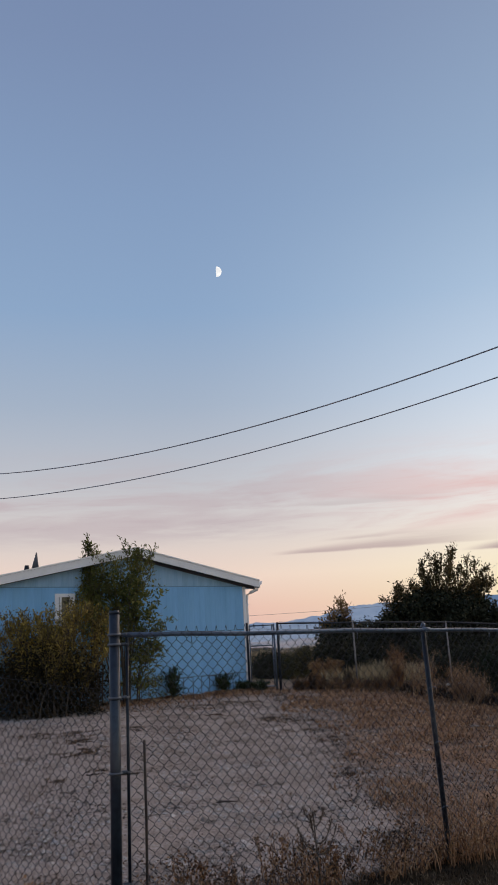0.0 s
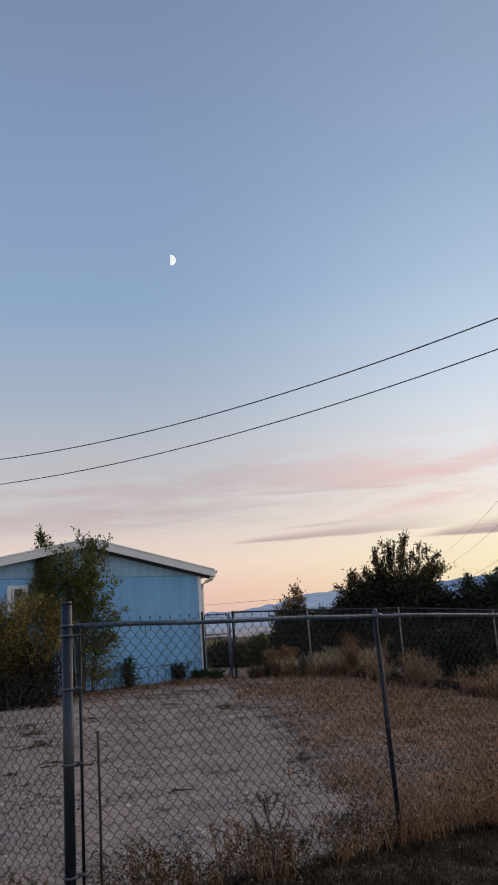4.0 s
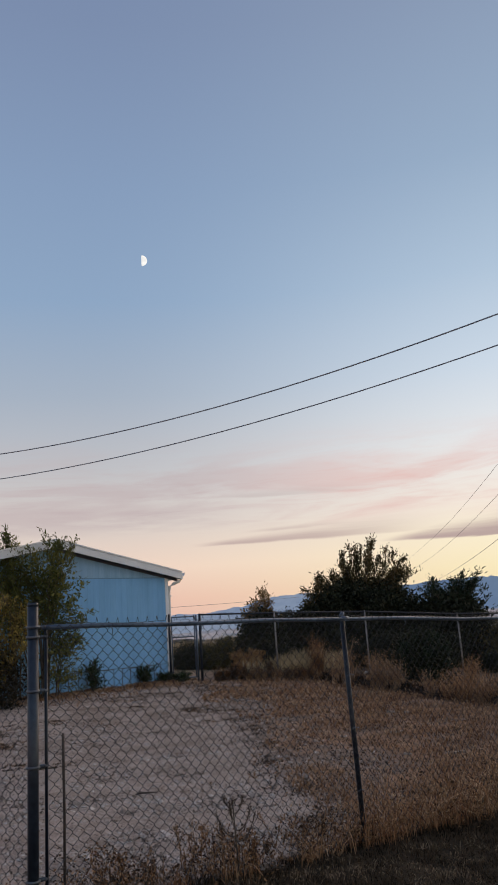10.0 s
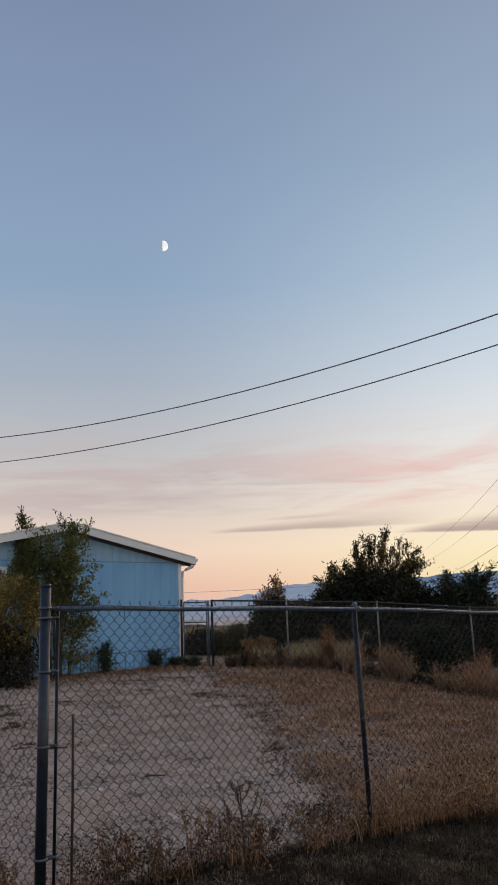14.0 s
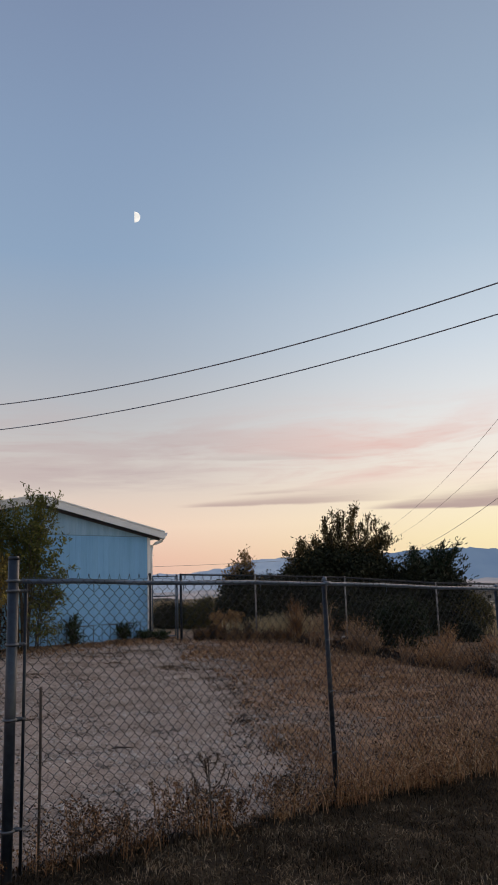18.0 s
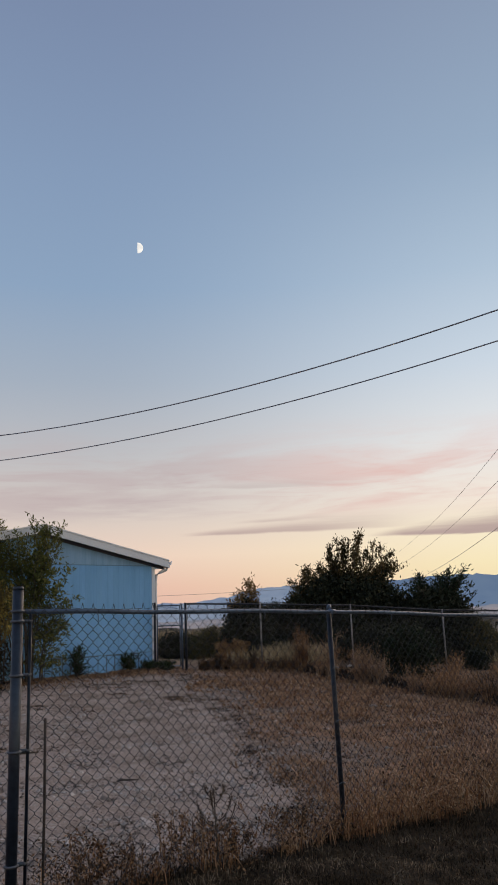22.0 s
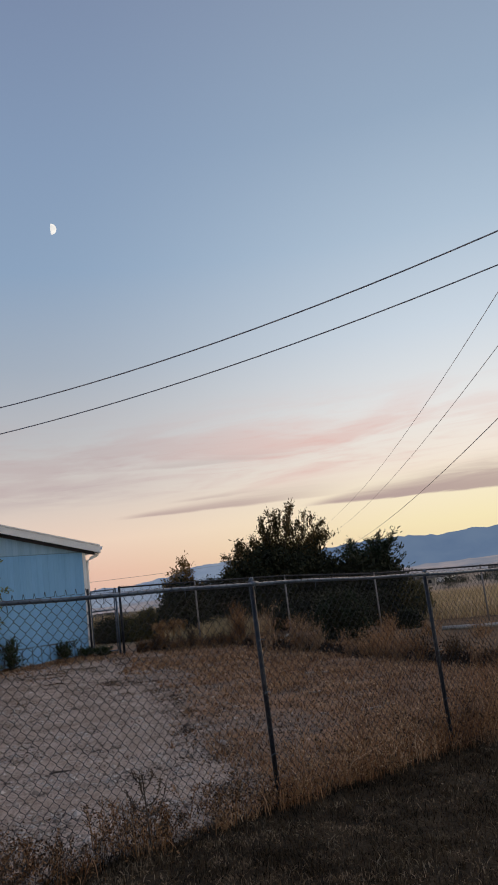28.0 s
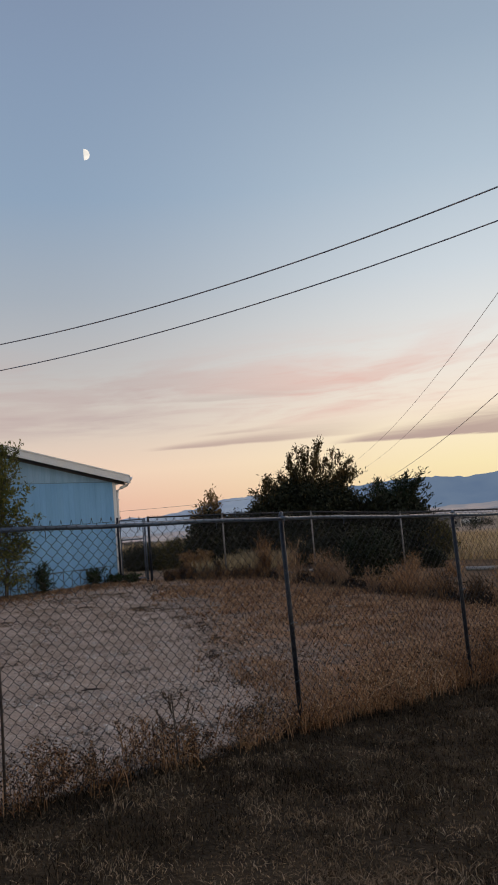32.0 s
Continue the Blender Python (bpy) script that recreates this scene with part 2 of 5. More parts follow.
    c = mix(nt, math_node(nt, "MULTIPLY", back, 0.6), c, straw)
    c = mix(nt, span(nt, y, 22.5, 26.0), c, field)
    plane = lambda a, nx, b, ny: math_node(nt, "ADD", math_node(nt, "MULTIPLY", math_node(nt, "SUBTRACT", x, a), nx), math_node(nt, "MULTIPLY", math_node(nt, "SUBTRACT", y, b), ny))
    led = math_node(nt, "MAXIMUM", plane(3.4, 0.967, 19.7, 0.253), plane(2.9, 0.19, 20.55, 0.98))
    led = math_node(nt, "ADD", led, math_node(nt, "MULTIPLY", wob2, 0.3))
    # dark bank stripe: bare soil plus the shade under the brush, painted in
    soil_shade = math_node(nt, "MULTIPLY", math_node(nt, "MULTIPLY", span(nt, led, -0.12, 0.02), span(nt, led, 0.24, 0.1)), span(nt, x, 0.9, 1.6))
    c = mix(nt, math_node(nt, "MULTIPLY", soil_shade, 0.95), c, (0.026, 0.018, 0.012, 1))
    brown = mix(nt, span(nt, n2, 0.35, 0.7), (0.055, 0.036, 0.023, 1), (0.14, 0.09, 0.055, 1))
    c = mix(nt, math_node(nt, "MULTIPLY", math_node(nt, "MULTIPLY", span(nt, led, 0.1, 0.4), span(nt, y, 25.5, 22.0)), math_node(nt, "MULTIPLY", span(nt, x, 1.8, 2.8), 0.85)), c, brown)
    far = mix(nt, span(nt, noise_node(nt, pos, 0.006, 5.0), 0.35, 0.65), (0.2, 0.17, 0.14, 1), (0.3, 0.25, 0.2, 1))
    c = mix(nt, span(nt, y, 75.0, 120.0), c, far)
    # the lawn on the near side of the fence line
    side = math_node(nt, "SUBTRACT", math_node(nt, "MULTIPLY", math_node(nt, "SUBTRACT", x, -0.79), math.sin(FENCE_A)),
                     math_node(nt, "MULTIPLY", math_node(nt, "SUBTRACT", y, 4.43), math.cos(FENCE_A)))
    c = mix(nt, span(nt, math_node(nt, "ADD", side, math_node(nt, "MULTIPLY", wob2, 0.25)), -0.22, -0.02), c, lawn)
    link(nt, c, p.inputs["Base Color"])
    p.inputs["Specular IOR Level"].default_value = 0.15
    bump(nt, p, math_node(nt, "ADD", n3, math_node(nt, "MULTIPLY", vor.outputs["Distance"], 0.6)), 0.7, 0.03)
    return m


M_GROUND = ground_mat()
M_GALV = worn("galvanized_steel", (0.018, 0.026, 0.04), (0.005, 0.008, 0.014), 45, 5, 0.4, 0.1, 0.15)
M_RAIL = worn("rail_steel", (0.125, 0.175, 0.245), (0.05, 0.075, 0.112), 60, 4, 0.4, 0.45, 0.1)
M_WIRE = worn("fence_wire", (0.042, 0.046, 0.053), (0.02, 0.022, 0.026), 90, 6, 0.6, 0.15, 0.0)
M_GALV.node_tree.nodes["Principled BSDF"].inputs["Specular IOR Level"].default_value = 0.35
M_BAND = worn("bright_galvanized", (0.13, 0.145, 0.165), (0.06, 0.07, 0.085), 60, 6, 0.4, 0.4, 0.1)
M_OLDPOST = worn("weathered_post", (0.3, 0.28, 0.27), (0.17, 0.16, 0.155), 50, 4, 0.6, 0.1, 0.1)
M_FARWIRE = worn("old_wire", (0.022, 0.022, 0.023), (0.012, 0.012, 0.013), 90, 6, 0.7)
M_STEEL = worn("dull_steel", (0.034, 0.048, 0.068), (0.013, 0.019, 0.03), 35, 4, 0.36, 0.25, 0.1)
M_RUST = worn("rusty_bar", (0.10, 0.075, 0.06), (0.045, 0.035, 0.03), 70, 8, 0.8, 0.3, 0.2)
M_BLUE = worn("blue_siding", (0.235, 0.515, 0.80), (0.19, 0.435, 0.71), 9, 0.9, 0.7, 0, 0.1, 0.03, (5, 5, 0.5))
M_GABLE = worn("faded_blue_siding", (0.33, 0.52, 0.69), (0.23, 0.42, 0.6), 8, 1.2, 0.75, 0, 0.1, 0.04, (5, 5, 0.4))
M_WHITE = worn("white_trim", (0.88, 0.875, 0.865), (0.78, 0.775, 0.765), 20, 1.5, 0.55, 0, 0.08)
M_SEAM = worn("seam_metal", (0.17, 0.32, 0.46), (0.14, 0.27, 0.4), 20, 2, 0.7)
# dark grey with the eave shade put into it; also the vent and backing
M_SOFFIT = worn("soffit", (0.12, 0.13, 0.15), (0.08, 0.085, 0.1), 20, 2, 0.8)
M_ROOF = worn("roof_shingle", (0.12, 0.115, 0.11), (0.07, 0.068, 0.065), 40, 2, 0.9, 0, 0.5)
M_BARK = worn("bark", (0.11, 0.085, 0.06), (0.05, 0.04, 0.03), 40, 5, 0.9, 0, 0.6)
M_PLANK = worn("grey_wood", (0.42, 0.38, 0.33), (0.25, 0.22, 0.19), 30, 3, 0.85, 0, 0.3)
M_STONE = worn("pale_stone", (0.46, 0.43, 0.395), (0.3, 0.275, 0.25), 30, 4, 0.85, 0, 0.4)
M_PIPE = worn("white_pipe", (0.5, 0.48, 0.45), (0.34, 0.32, 0.29), 25, 3, 0.5, 0, 0.1)
M_CABLE = worn("cable", (0.3, 0.31, 0.34), (0.23, 0.235, 0.26), 30, 3, 0.6, 0, 0.0)
M_THIN_CABLE = worn("thin_cable", (0.62, 0.55, 0.53), (0.5, 0.44, 0.43), 30, 3, 0.6, 0, 0.0)
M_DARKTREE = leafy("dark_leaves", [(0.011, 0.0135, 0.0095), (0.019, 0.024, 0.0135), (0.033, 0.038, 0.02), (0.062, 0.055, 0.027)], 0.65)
# browner and lighter: low sun and sky on the top shoots painted in
M_LIT_SHOOT = leafy("lit_shoot_leaves", [(0.018, 0.019, 0.009), (0.06, 0.052, 0.022), (0.2, 0.13, 0.058)], 0.6, 0.5)
M_ELM = leafy("elm_leaves", [(0.036, 0.05, 0.018), (0.125, 0.14, 0.045), (0.32, 0.29, 0.095)], 0.55, 0.35)
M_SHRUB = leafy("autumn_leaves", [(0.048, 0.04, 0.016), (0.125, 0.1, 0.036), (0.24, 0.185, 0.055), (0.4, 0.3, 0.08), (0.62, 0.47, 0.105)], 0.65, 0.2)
# darkened copy of the autumn leaves: shade inside the shrub put into the colour
M_SHRUB_SHADE = leafy("shaded_leaves", [(0.007, 0.007, 0.004), (0.018, 0.016, 0.008), (0.05, 0.036, 0.015)], 0.65, 0.1)
M_HEDGE = leafy("hedge_leaves", [(0.05, 0.05, 0.02), (0.11, 0.098, 0.038), (0.2, 0.155, 0.06)], 0.65, 0.15)
M_TIP = leafy("rusty_tips", [(0.08, 0.055, 0.024), (0.22, 0.135, 0.055), (0.38, 0.23, 0.1)], 0.65, 0.3)
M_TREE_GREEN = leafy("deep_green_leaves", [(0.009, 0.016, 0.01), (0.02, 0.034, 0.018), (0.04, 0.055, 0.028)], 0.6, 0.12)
M_THATCH = leafy("thatch", [(0.08, 0.042, 0.026), (0.205, 0.112, 0.06), (0.39, 0.235, 0.136), (0.66, 0.485, 0.325)], 0.85, 0.2)
# near black, stands for the shade along the foot of the bank
M_BANK_SHADE = leafy("bank_foot_shade", [(0.01, 0.008, 0.006), (0.026, 0.018, 0.012), (0.07, 0.045, 0.028)], 0.9, 0.1)
M_DUFF = leafy("duff", [(0.026, 0.018, 0.012), (0.065, 0.043, 0.027), (0.18, 0.12, 0.072)], 0.9, 0.1)
M_PALE = leafy("bleached_grass", [(0.05, 0.036, 0.023), (0.13, 0.093, 0.06), (0.3, 0.215, 0.143), (0.56, 0.42, 0.29)], 0.85, 0.2)
M_WEED = leafy("green_weed", [(0.02, 0.04, 0.015), (0.045, 0.065, 0.03)], 0.6, 0.2)
M_STRAW = leafy("dry_grass", [(0.06, 0.03, 0.016), (0.19, 0.1, 0.05), (0.36, 0.185, 0.095), (0.55, 0.33, 0.185), (0.84, 0.65, 0.45)], 0.8, 0.25)
M_BRUSH = leafy("dry_brush", [(0.07, 0.034, 0.018), (0.19, 0.1, 0.05), (0.38, 0.22, 0.115), (0.66, 0.46, 0.28)], 0.85, 0.2)
M_TAN = leafy("tan_stalks", [(0.16, 0.09, 0.052), (0.34, 0.215, 0.13), (0.6, 0.44, 0.3)], 0.85, 0.15)
M_RUSTY = leafy("rusty_leaves", [(0.28, 0.15, 0.065), (0.48, 0.27, 0.12), (0.62, 0.4, 0.2)], 0.7, 0.25)
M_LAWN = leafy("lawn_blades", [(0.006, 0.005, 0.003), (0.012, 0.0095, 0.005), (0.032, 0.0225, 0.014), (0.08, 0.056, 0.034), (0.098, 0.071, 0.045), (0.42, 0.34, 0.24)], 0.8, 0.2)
M_FIELD = leafy("field_grass", [(0.3, 0.21, 0.115), (0.52, 0.4, 0.23), (0.74, 0.6, 0.38)], 0.85, 0.2)
M_PEBBLE = leafy("pebbles", [(0.075, 0.058, 0.047), (0.2, 0.162, 0.135), (0.38, 0.325, 0.28), (0.68, 0.62, 0.56)], 0.85)
M_SEED = leafy("seed_heads", [(0.055, 0.029, 0.017), (0.23, 0.127, 0.065), (0.48, 0.303, 0.17), (0.86, 0.67, 0.45)], 0.85)
M_MOON = glow_mat("moonlit_rock", (0.97, 0.98, 1.0, 1), 1.05, (0.8, 0.82, 0.85, 1), 0.06)
# the next three glow, with the haze of distance put into the colour
M_MOUNT = glow_mat("mountain_haze_glow", lin(91, 115, 150), 1.0, lin(101, 124, 156), 0.003)
M_FOOT = glow_mat("plain_haze_glow", lin(150, 146, 156), 1.0, lin(116, 126, 146), 0.004)
M_HILL = glow_mat("hill_haze_glow", lin(112, 132, 164), 1.0, lin(134, 150, 176), 0.004)


def glass_mat():
    m, nt, p = base_mat("window_glass", 0.05)
    p.inputs["Base Color"].default_value = (0.02, 0.022, 0.025, 1)
    p.inputs["Specular IOR Level"].default_value = 0.6
    return m


M_GLASS = glass_mat()
# ---- geometry helpers ----


class Bag:
    """Gathers vertices and faces for one mesh."""

    def __init__(self):
        self.v, self.f, self.n = [], [], 0

    def add(self, verts, faces):
        verts = np.asarray(verts, float).reshape(-1, 3)
        self.v.append(verts)
        self.f.extend((np.asarray(faces) + self.n).tolist())
        self.n += len(verts)
        return self

    def mesh(self, name, material, smooth=False):
        me = bpy.data.meshes.new(name)
        me.from_pydata(np.concatenate(self.v).tolist() if self.v else [], [], self.f)
        me.materials.append(material)
        if smooth:
            me.polygons.foreach_set("use_smooth", [True] * len(me.polygons))
        return me


def put_mesh(name, bag, material, parent=None, label="", smooth=False):
    ob = new(name, bag.mesh(name, material, smooth))
    ob.parent = parent
    return tagged(ob, label)


def part(name, bm, material, parent, label=""):
    """Links a bmesh as one mesh object under a thing or a part."""
    me = bpy.data.meshes.new(name)
    bm.to_mesh(me)
    bm.free()
    me.materials.append(material)
    ob = new(name, me)
    ob.parent = parent
    return tagged(ob, label)


def thing(name, at, label, category, group="", kind="", turn=0.0):
    ob = new(name)
    ob.matrix_world = Matrix.Translation(at) @ Matrix.Rotation(turn, 4, "Z")
    ob.empty_display_size = 0.1
    return tagged(ob, label, category, group, kind)


def box(size, at=(0, 0, 0), bevel=0.0, turn=0.0, tilt=0.0):
    """A block with softened edges: size, centre, turn about z, tilt about y."""
    bm = bmesh.new()
    bmesh.ops.create_cube(bm, size=1.0)
    bmesh.ops.scale(bm, vec=size, verts=bm.verts)
    if bevel:
        bmesh.ops.bevel(bm, geom=bm.edges[:], offset=bevel, segments=1, affect="EDGES")
    m = Matrix.Translation(at) @ Matrix.Rotation(turn, 4, "Z") @ Matrix.Rotation(tilt, 4, "Y")
    bmesh.ops.transform(bm, matrix=m, verts=bm.verts)
    return bm


def prism(outline, depth, axis_u, axis_v, axis_n, origin):
    """A slab with that outline in the plane of u and v, depth along n."""
    bm = bmesh.new()
    o, u, v, n = Vector(origin), Vector(axis_u), Vector(axis_v), Vector(axis_n)
    a = [bm.verts.new(o + u * p + v * q) for p, q in outline]
    b = [bm.verts.new(o + u * p + v * q + n * depth) for p, q in outline]
    bm.faces.new(a[::-1])
    bm.faces.new(b)
    k = len(a)
    for i in range(k):
        bm.faces.new((a[i], a[(i + 1) % k], b[(i + 1) % k], b[i]))
    bmesh.ops.recalc_face_normals(bm, faces=bm.faces[:])
    return bm


def tube(points, radii, sides=6, cap=True):
    """Vertices and faces of a round bar along the points."""
    p = np.asarray(points, float)
    r = np.broadcast_to(np.asarray(radii, float), (len(p),))
    d = np.gradient(p, axis=0)
    d /= np.linalg.norm(d, axis=1)[:, None] + 1e-9
    ref = np.where(np.abs(d[:, 2:3]) > 0.9, np.array([[1.0, 0, 0]]), np.array([[0, 0, 1.0]]))
    a = np.cross(d, ref)
    a /= np.linalg.norm(a, axis=1)[:, None] + 1e-9
    b = np.cross(d, a)
    ang = np.arange(sides) * 2 * math.pi / sides
    v = p[:, None] + r[:, None, None] * (np.cos(ang)[None, :, None] * a[:, None] + np.sin(ang)[None, :, None] * b[:, None])
    f = []
    for i in range(len(p) - 1):
        for j in range(sides):
            k = (j + 1) % sides
            f.append((i * sides + j, i * sides + k, (i + 1) * sides + k, (i + 1) * sides + j))
    v = v.reshape(-1, 3)
    if cap:
        e = len(p) - 1
        v = np.concatenate([v, p[:1], p[-1:]])
        c0, c1 = len(v) - 2, len(v) - 1
        for j in range(sides):
            k = (j + 1) % sides
            f.append((c0, k, j, j))
            f.append((c1, e * sides + j, e * sides + k, e * sides + k))
        f = [q[:3] if q[2] == q[3] else q for q in f]
    return v, f


class TubeBag(Bag):
    def tube(self, points, radii, sides=6):
        v, f = tube(points, radii, sides)
        v = np.asarray(v)
        self.v.append(v)
        self.f.extend([tuple(i + self.n for i in q) for q in f])
        self.n += len(v)
        return self


def bar(name, points, radius, material, parent, label="", sides=10):
    return put_mesh(name, TubeBag().tube(points, radius, sides), material, parent, label, True)


def vnoise(x, y, seed=0):
    """Smooth noise over the plan, 0 to 1."""
    tab = np.random.default_rng(seed).random((64, 64))
    xi, yi = np.floor(x).astype(int), np.floor(y).astype(int)
    fx, fy = x - xi, y - yi
    fx, fy = fx * fx * (3 - 2 * fx), fy * fy * (3 - 2 * fy)
    g = lambda i, j: tab[i % 64, j % 64]
    return (g(xi, yi) * (1 - fx) + g(xi + 1, yi) * fx) * (1 - fy) + (g(xi, yi + 1) * (1 - fx) + g(xi + 1, yi + 1) * fx) * fy


def ledge_side(x, y):
    """Metres past the low ledge that bounds the yard, towards the back fence."""
    return np.maximum((x - 3.4) * 0.967 + (y - 19.7) * 0.253, (x - 2.9) * 0.19 + (y - 20.55) * 0.98)


def ground_z(x, y):
    x, y = np.asarray(x, float), np.asarray(y, float)
    r = np.hypot(x, y)
    z = 0.03 * (1.2 - np.clip(x, -1.5, 12)) + 0.005 * np.clip(y - 6, -10, 20)
    z = z + 0.05 * (vnoise(x * 0.35 + 9, y * 0.35, 1) - 0.5) * np.clip((r - 3) / 6, 0, 1) * np.clip((30 - r) / 8, 0, 1)
    d = ledge_side(x, y) + 0.25 * (vnoise(x * 0.8, y * 0.8, 21) - 0.5)
    yard = (x > 0.8) * np.clip((60 - r) / 20, 0, 1) * np.clip((x - 0.8) / 1.2, 0, 1)
    rise = np.clip(d / 0.13, 0, 1)
    z = z + yard * (0.12 * rise * rise * (3 - 2 * rise) * np.clip((7 - d) / 5, 0, 1) - 0.03 * np.exp(-((d + 0.12) / 0.16) ** 2))
    z = z - 0.025 * np.clip(r - 32, 0, 370) - 0.0145 * np.clip(r - 402, 0, 4000)
    return z


def gz(x, y):
    return float(ground_z(x, y))


def make_ground():
    def axis(lo, hi, step, far):
        core = np.arange(lo, hi + step / 2, step)
        out = step * 1.25 ** np.arange(1, 60)
        a = hi + np.cumsum(out)
        b = lo - np.cumsum(out)
        return np.concatenate([b[b > -far][::-1], core, a[a < far]])
    xs, ys = axis(-8.0, 11.0, 0.11, 4700), axis(-1.5, 24.0, 0.11, 4700)
    X, Y = np.meshgrid(xs, ys)
    Z = ground_z(X, Y)
    near = (X > -9) & (X < 12) & (Y > -2) & (Y < 25)
    Z = Z + near * (0.022 * (vnoise(X * 2.3, Y * 2.3, 3) - 0.5) + 0.018 * (vnoise(X * 6.1, Y * 6.1, 4) - 0.5))
    ny, nx = X.shape
    i = np.arange(ny * nx).reshape(ny, nx)
    f = np.stack([i[:-1, :-1], i[:-1, 1:], i[1:, 1:], i[1:, :-1]], -1).reshape(-1, 4)
    ob = put_mesh("ground", Bag().add(np.stack([X, Y, Z], -1), f), M_GROUND, None, "", True)
    tagged(ob, "bare gravel yard with dry thatch, dark lawn and tan field", "ground", "", "structure")


make_ground()

# ---- distance ----


def far_range(name, label, r, az0, az1, foot, tops, material, seed, deep):
    """A ridge along an arc: tops are (azimuth, height) pairs."""
    az = np.linspace(az0, az1, 260)
    h = np.interp(az, [a for a, _ in tops], [b for _, b in tops])
    rough = sum((vnoise(az * k + seed, az * 0 + seed, seed) - 0.5) / k ** 0.8 for k in (1.3, 3.1, 7.3, 15.0)) * 20.0
    h = h + rough * np.clip((h - foot) / 120, 0.05, 1)
    rows, verts = 9, []
    for j in range(rows):
        t = j / (rows - 1)
        rr = r + deep * t
        crag = (vnoise(az * 2.1 + j * 3.7, az * 0 + j, seed + 5) - 0.5) * 26 * t * (1 - t)
        z = foot + (h - foot) * (t ** 1.5) + crag
        verts.append(np.stack([rr * np.sin(np.radians(az)), rr * np.cos(np.radians(az)), z], -1))
    n = len(az)
    i = np.arange(rows * n).reshape(rows, n)
    f = np.stack([i[:-1, :-1], i[:-1, 1:], i[1:, 1:], i[1:, :-1]], -1).reshape(-1, 4)
    ob = put_mesh(name, Bag().add(np.array(verts), f), material, None, "", True)
    tagged(ob, label, "mountain", "", "structure")


# backdrop ranges: self-glowing, haze painted into their blues and greys
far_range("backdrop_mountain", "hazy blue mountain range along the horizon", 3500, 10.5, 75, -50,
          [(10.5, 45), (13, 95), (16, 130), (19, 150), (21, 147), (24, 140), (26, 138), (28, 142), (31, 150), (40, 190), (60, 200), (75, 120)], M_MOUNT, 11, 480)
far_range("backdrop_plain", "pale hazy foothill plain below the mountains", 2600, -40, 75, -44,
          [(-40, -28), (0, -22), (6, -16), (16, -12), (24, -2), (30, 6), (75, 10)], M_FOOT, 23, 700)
far_range("backdrop_hill", "distant hill with haze put into its pale blue glow", 3700, -32, 17, -50,
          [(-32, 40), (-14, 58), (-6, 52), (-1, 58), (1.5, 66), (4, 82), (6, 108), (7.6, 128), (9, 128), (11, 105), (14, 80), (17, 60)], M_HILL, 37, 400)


def make_moon():
    bm = bmesh.new()
    bmesh.ops.create_uvsphere(bm, u_segments=24, v_segments=16, radius=21.5)
    bmesh.ops.bisect_plane(bm, geom=bm.verts[:] + bm.edges[:] + bm.faces[:], plane_co=(-1.5, 0, 0), plane_no=(-1, 0, 0.02), clear_outer=True)
    me = bpy.data.meshes.new("moon")
    bm.to_mesh(me)
    me.materials.append(M_MOON)
    ob = new("moon", me)
    ob.location = (-90.0, 2998.3, 1493.8)
    tagged(ob, "white half moon in the dusk sky", "moon")


make_moon()


def wire(name, label, pts, radius, group, material=None):
    ob = put_mesh(name, TubeBag().tube(pts, radius, 5), material or M_CABLE, None, "", True)
    tagged(ob, label, "power line", group)


def make_lines():
    q = np.linspace(-1.0, 1.9, 72)
    for a, b, c, r in ((2.935, -2.852, 6.057, 0.0072), (2.57, -2.25, 5.16, 0.0064)):
        wire("power_line", "dark sagging overhead power cable against the sky", np.stack([0.42 * (-8.9 + 17.2 * q), 0.42 * (27 - 13.5 * q), 1.5 + 0.42 * (a * q * q + b * q + c)], -1), r, "overhead cables")
    y = np.linspace(6, 110, 60)
    for pts, r in ((((6, 7.9), (19.3, 7.05), (25.8, 6.75), (42, 6.3), (78, 6.6), (110, 7.2)), 0.0105),
                   (((6, 6.6), (20, 5.72), (27, 5.45), (43.8, 5.0), (90, 5.2), (110, 5.6)), 0.0105),
                   (((6, 4.9), (21.4, 3.9), (28.5, 3.5), (46, 2.95), (60, 2.75), (110, 2.9)), 0.0135)):
        z = np.polyval(np.polyfit([p[0] for p in pts], [p[1] for p in pts], 3), y)
        wire("service_line", "thin receding overhead wire against the sunset", np.stack([0.235 * y + 7.0, y, 1.5 + z], -1), r, "receding wires", M_THIN_CABLE)
    x = np.linspace(-14, 22, 20)
    wire("distant_line", "thin far wire low over the horizon", np.stack([x, 100 + 0 * x, 4.0 + 0.012 * x + 0.0008 * (x - 4) ** 2], -1), 0.02, "")


make_lines()

# ---- house ----
H_ANG = radians(38.0)
H_U = Vector((-math.cos(H_ANG), -math.sin(H_ANG), 0))
H_N = Vector((math.sin(H_ANG), -math.cos(H_ANG), 0))
H_C = Vector((-0.29, 21.58, 0))
H_LEN, H_DEEP, H_BASE = 6.98, 12.0, 0.06
RIDGE_S, RIDGE_Z, PITCH, Z_SEAM = 3.49, 3.783, 0.206, 2.84
UP = Vector((0, 0, 1))


def wall_at(s, z, out=0.0):
    return H_C + H_U * s + UP * z + H_N * out


def roof_z(s):
    return RIDGE_Z - PITCH * abs(s - RIDGE_S)


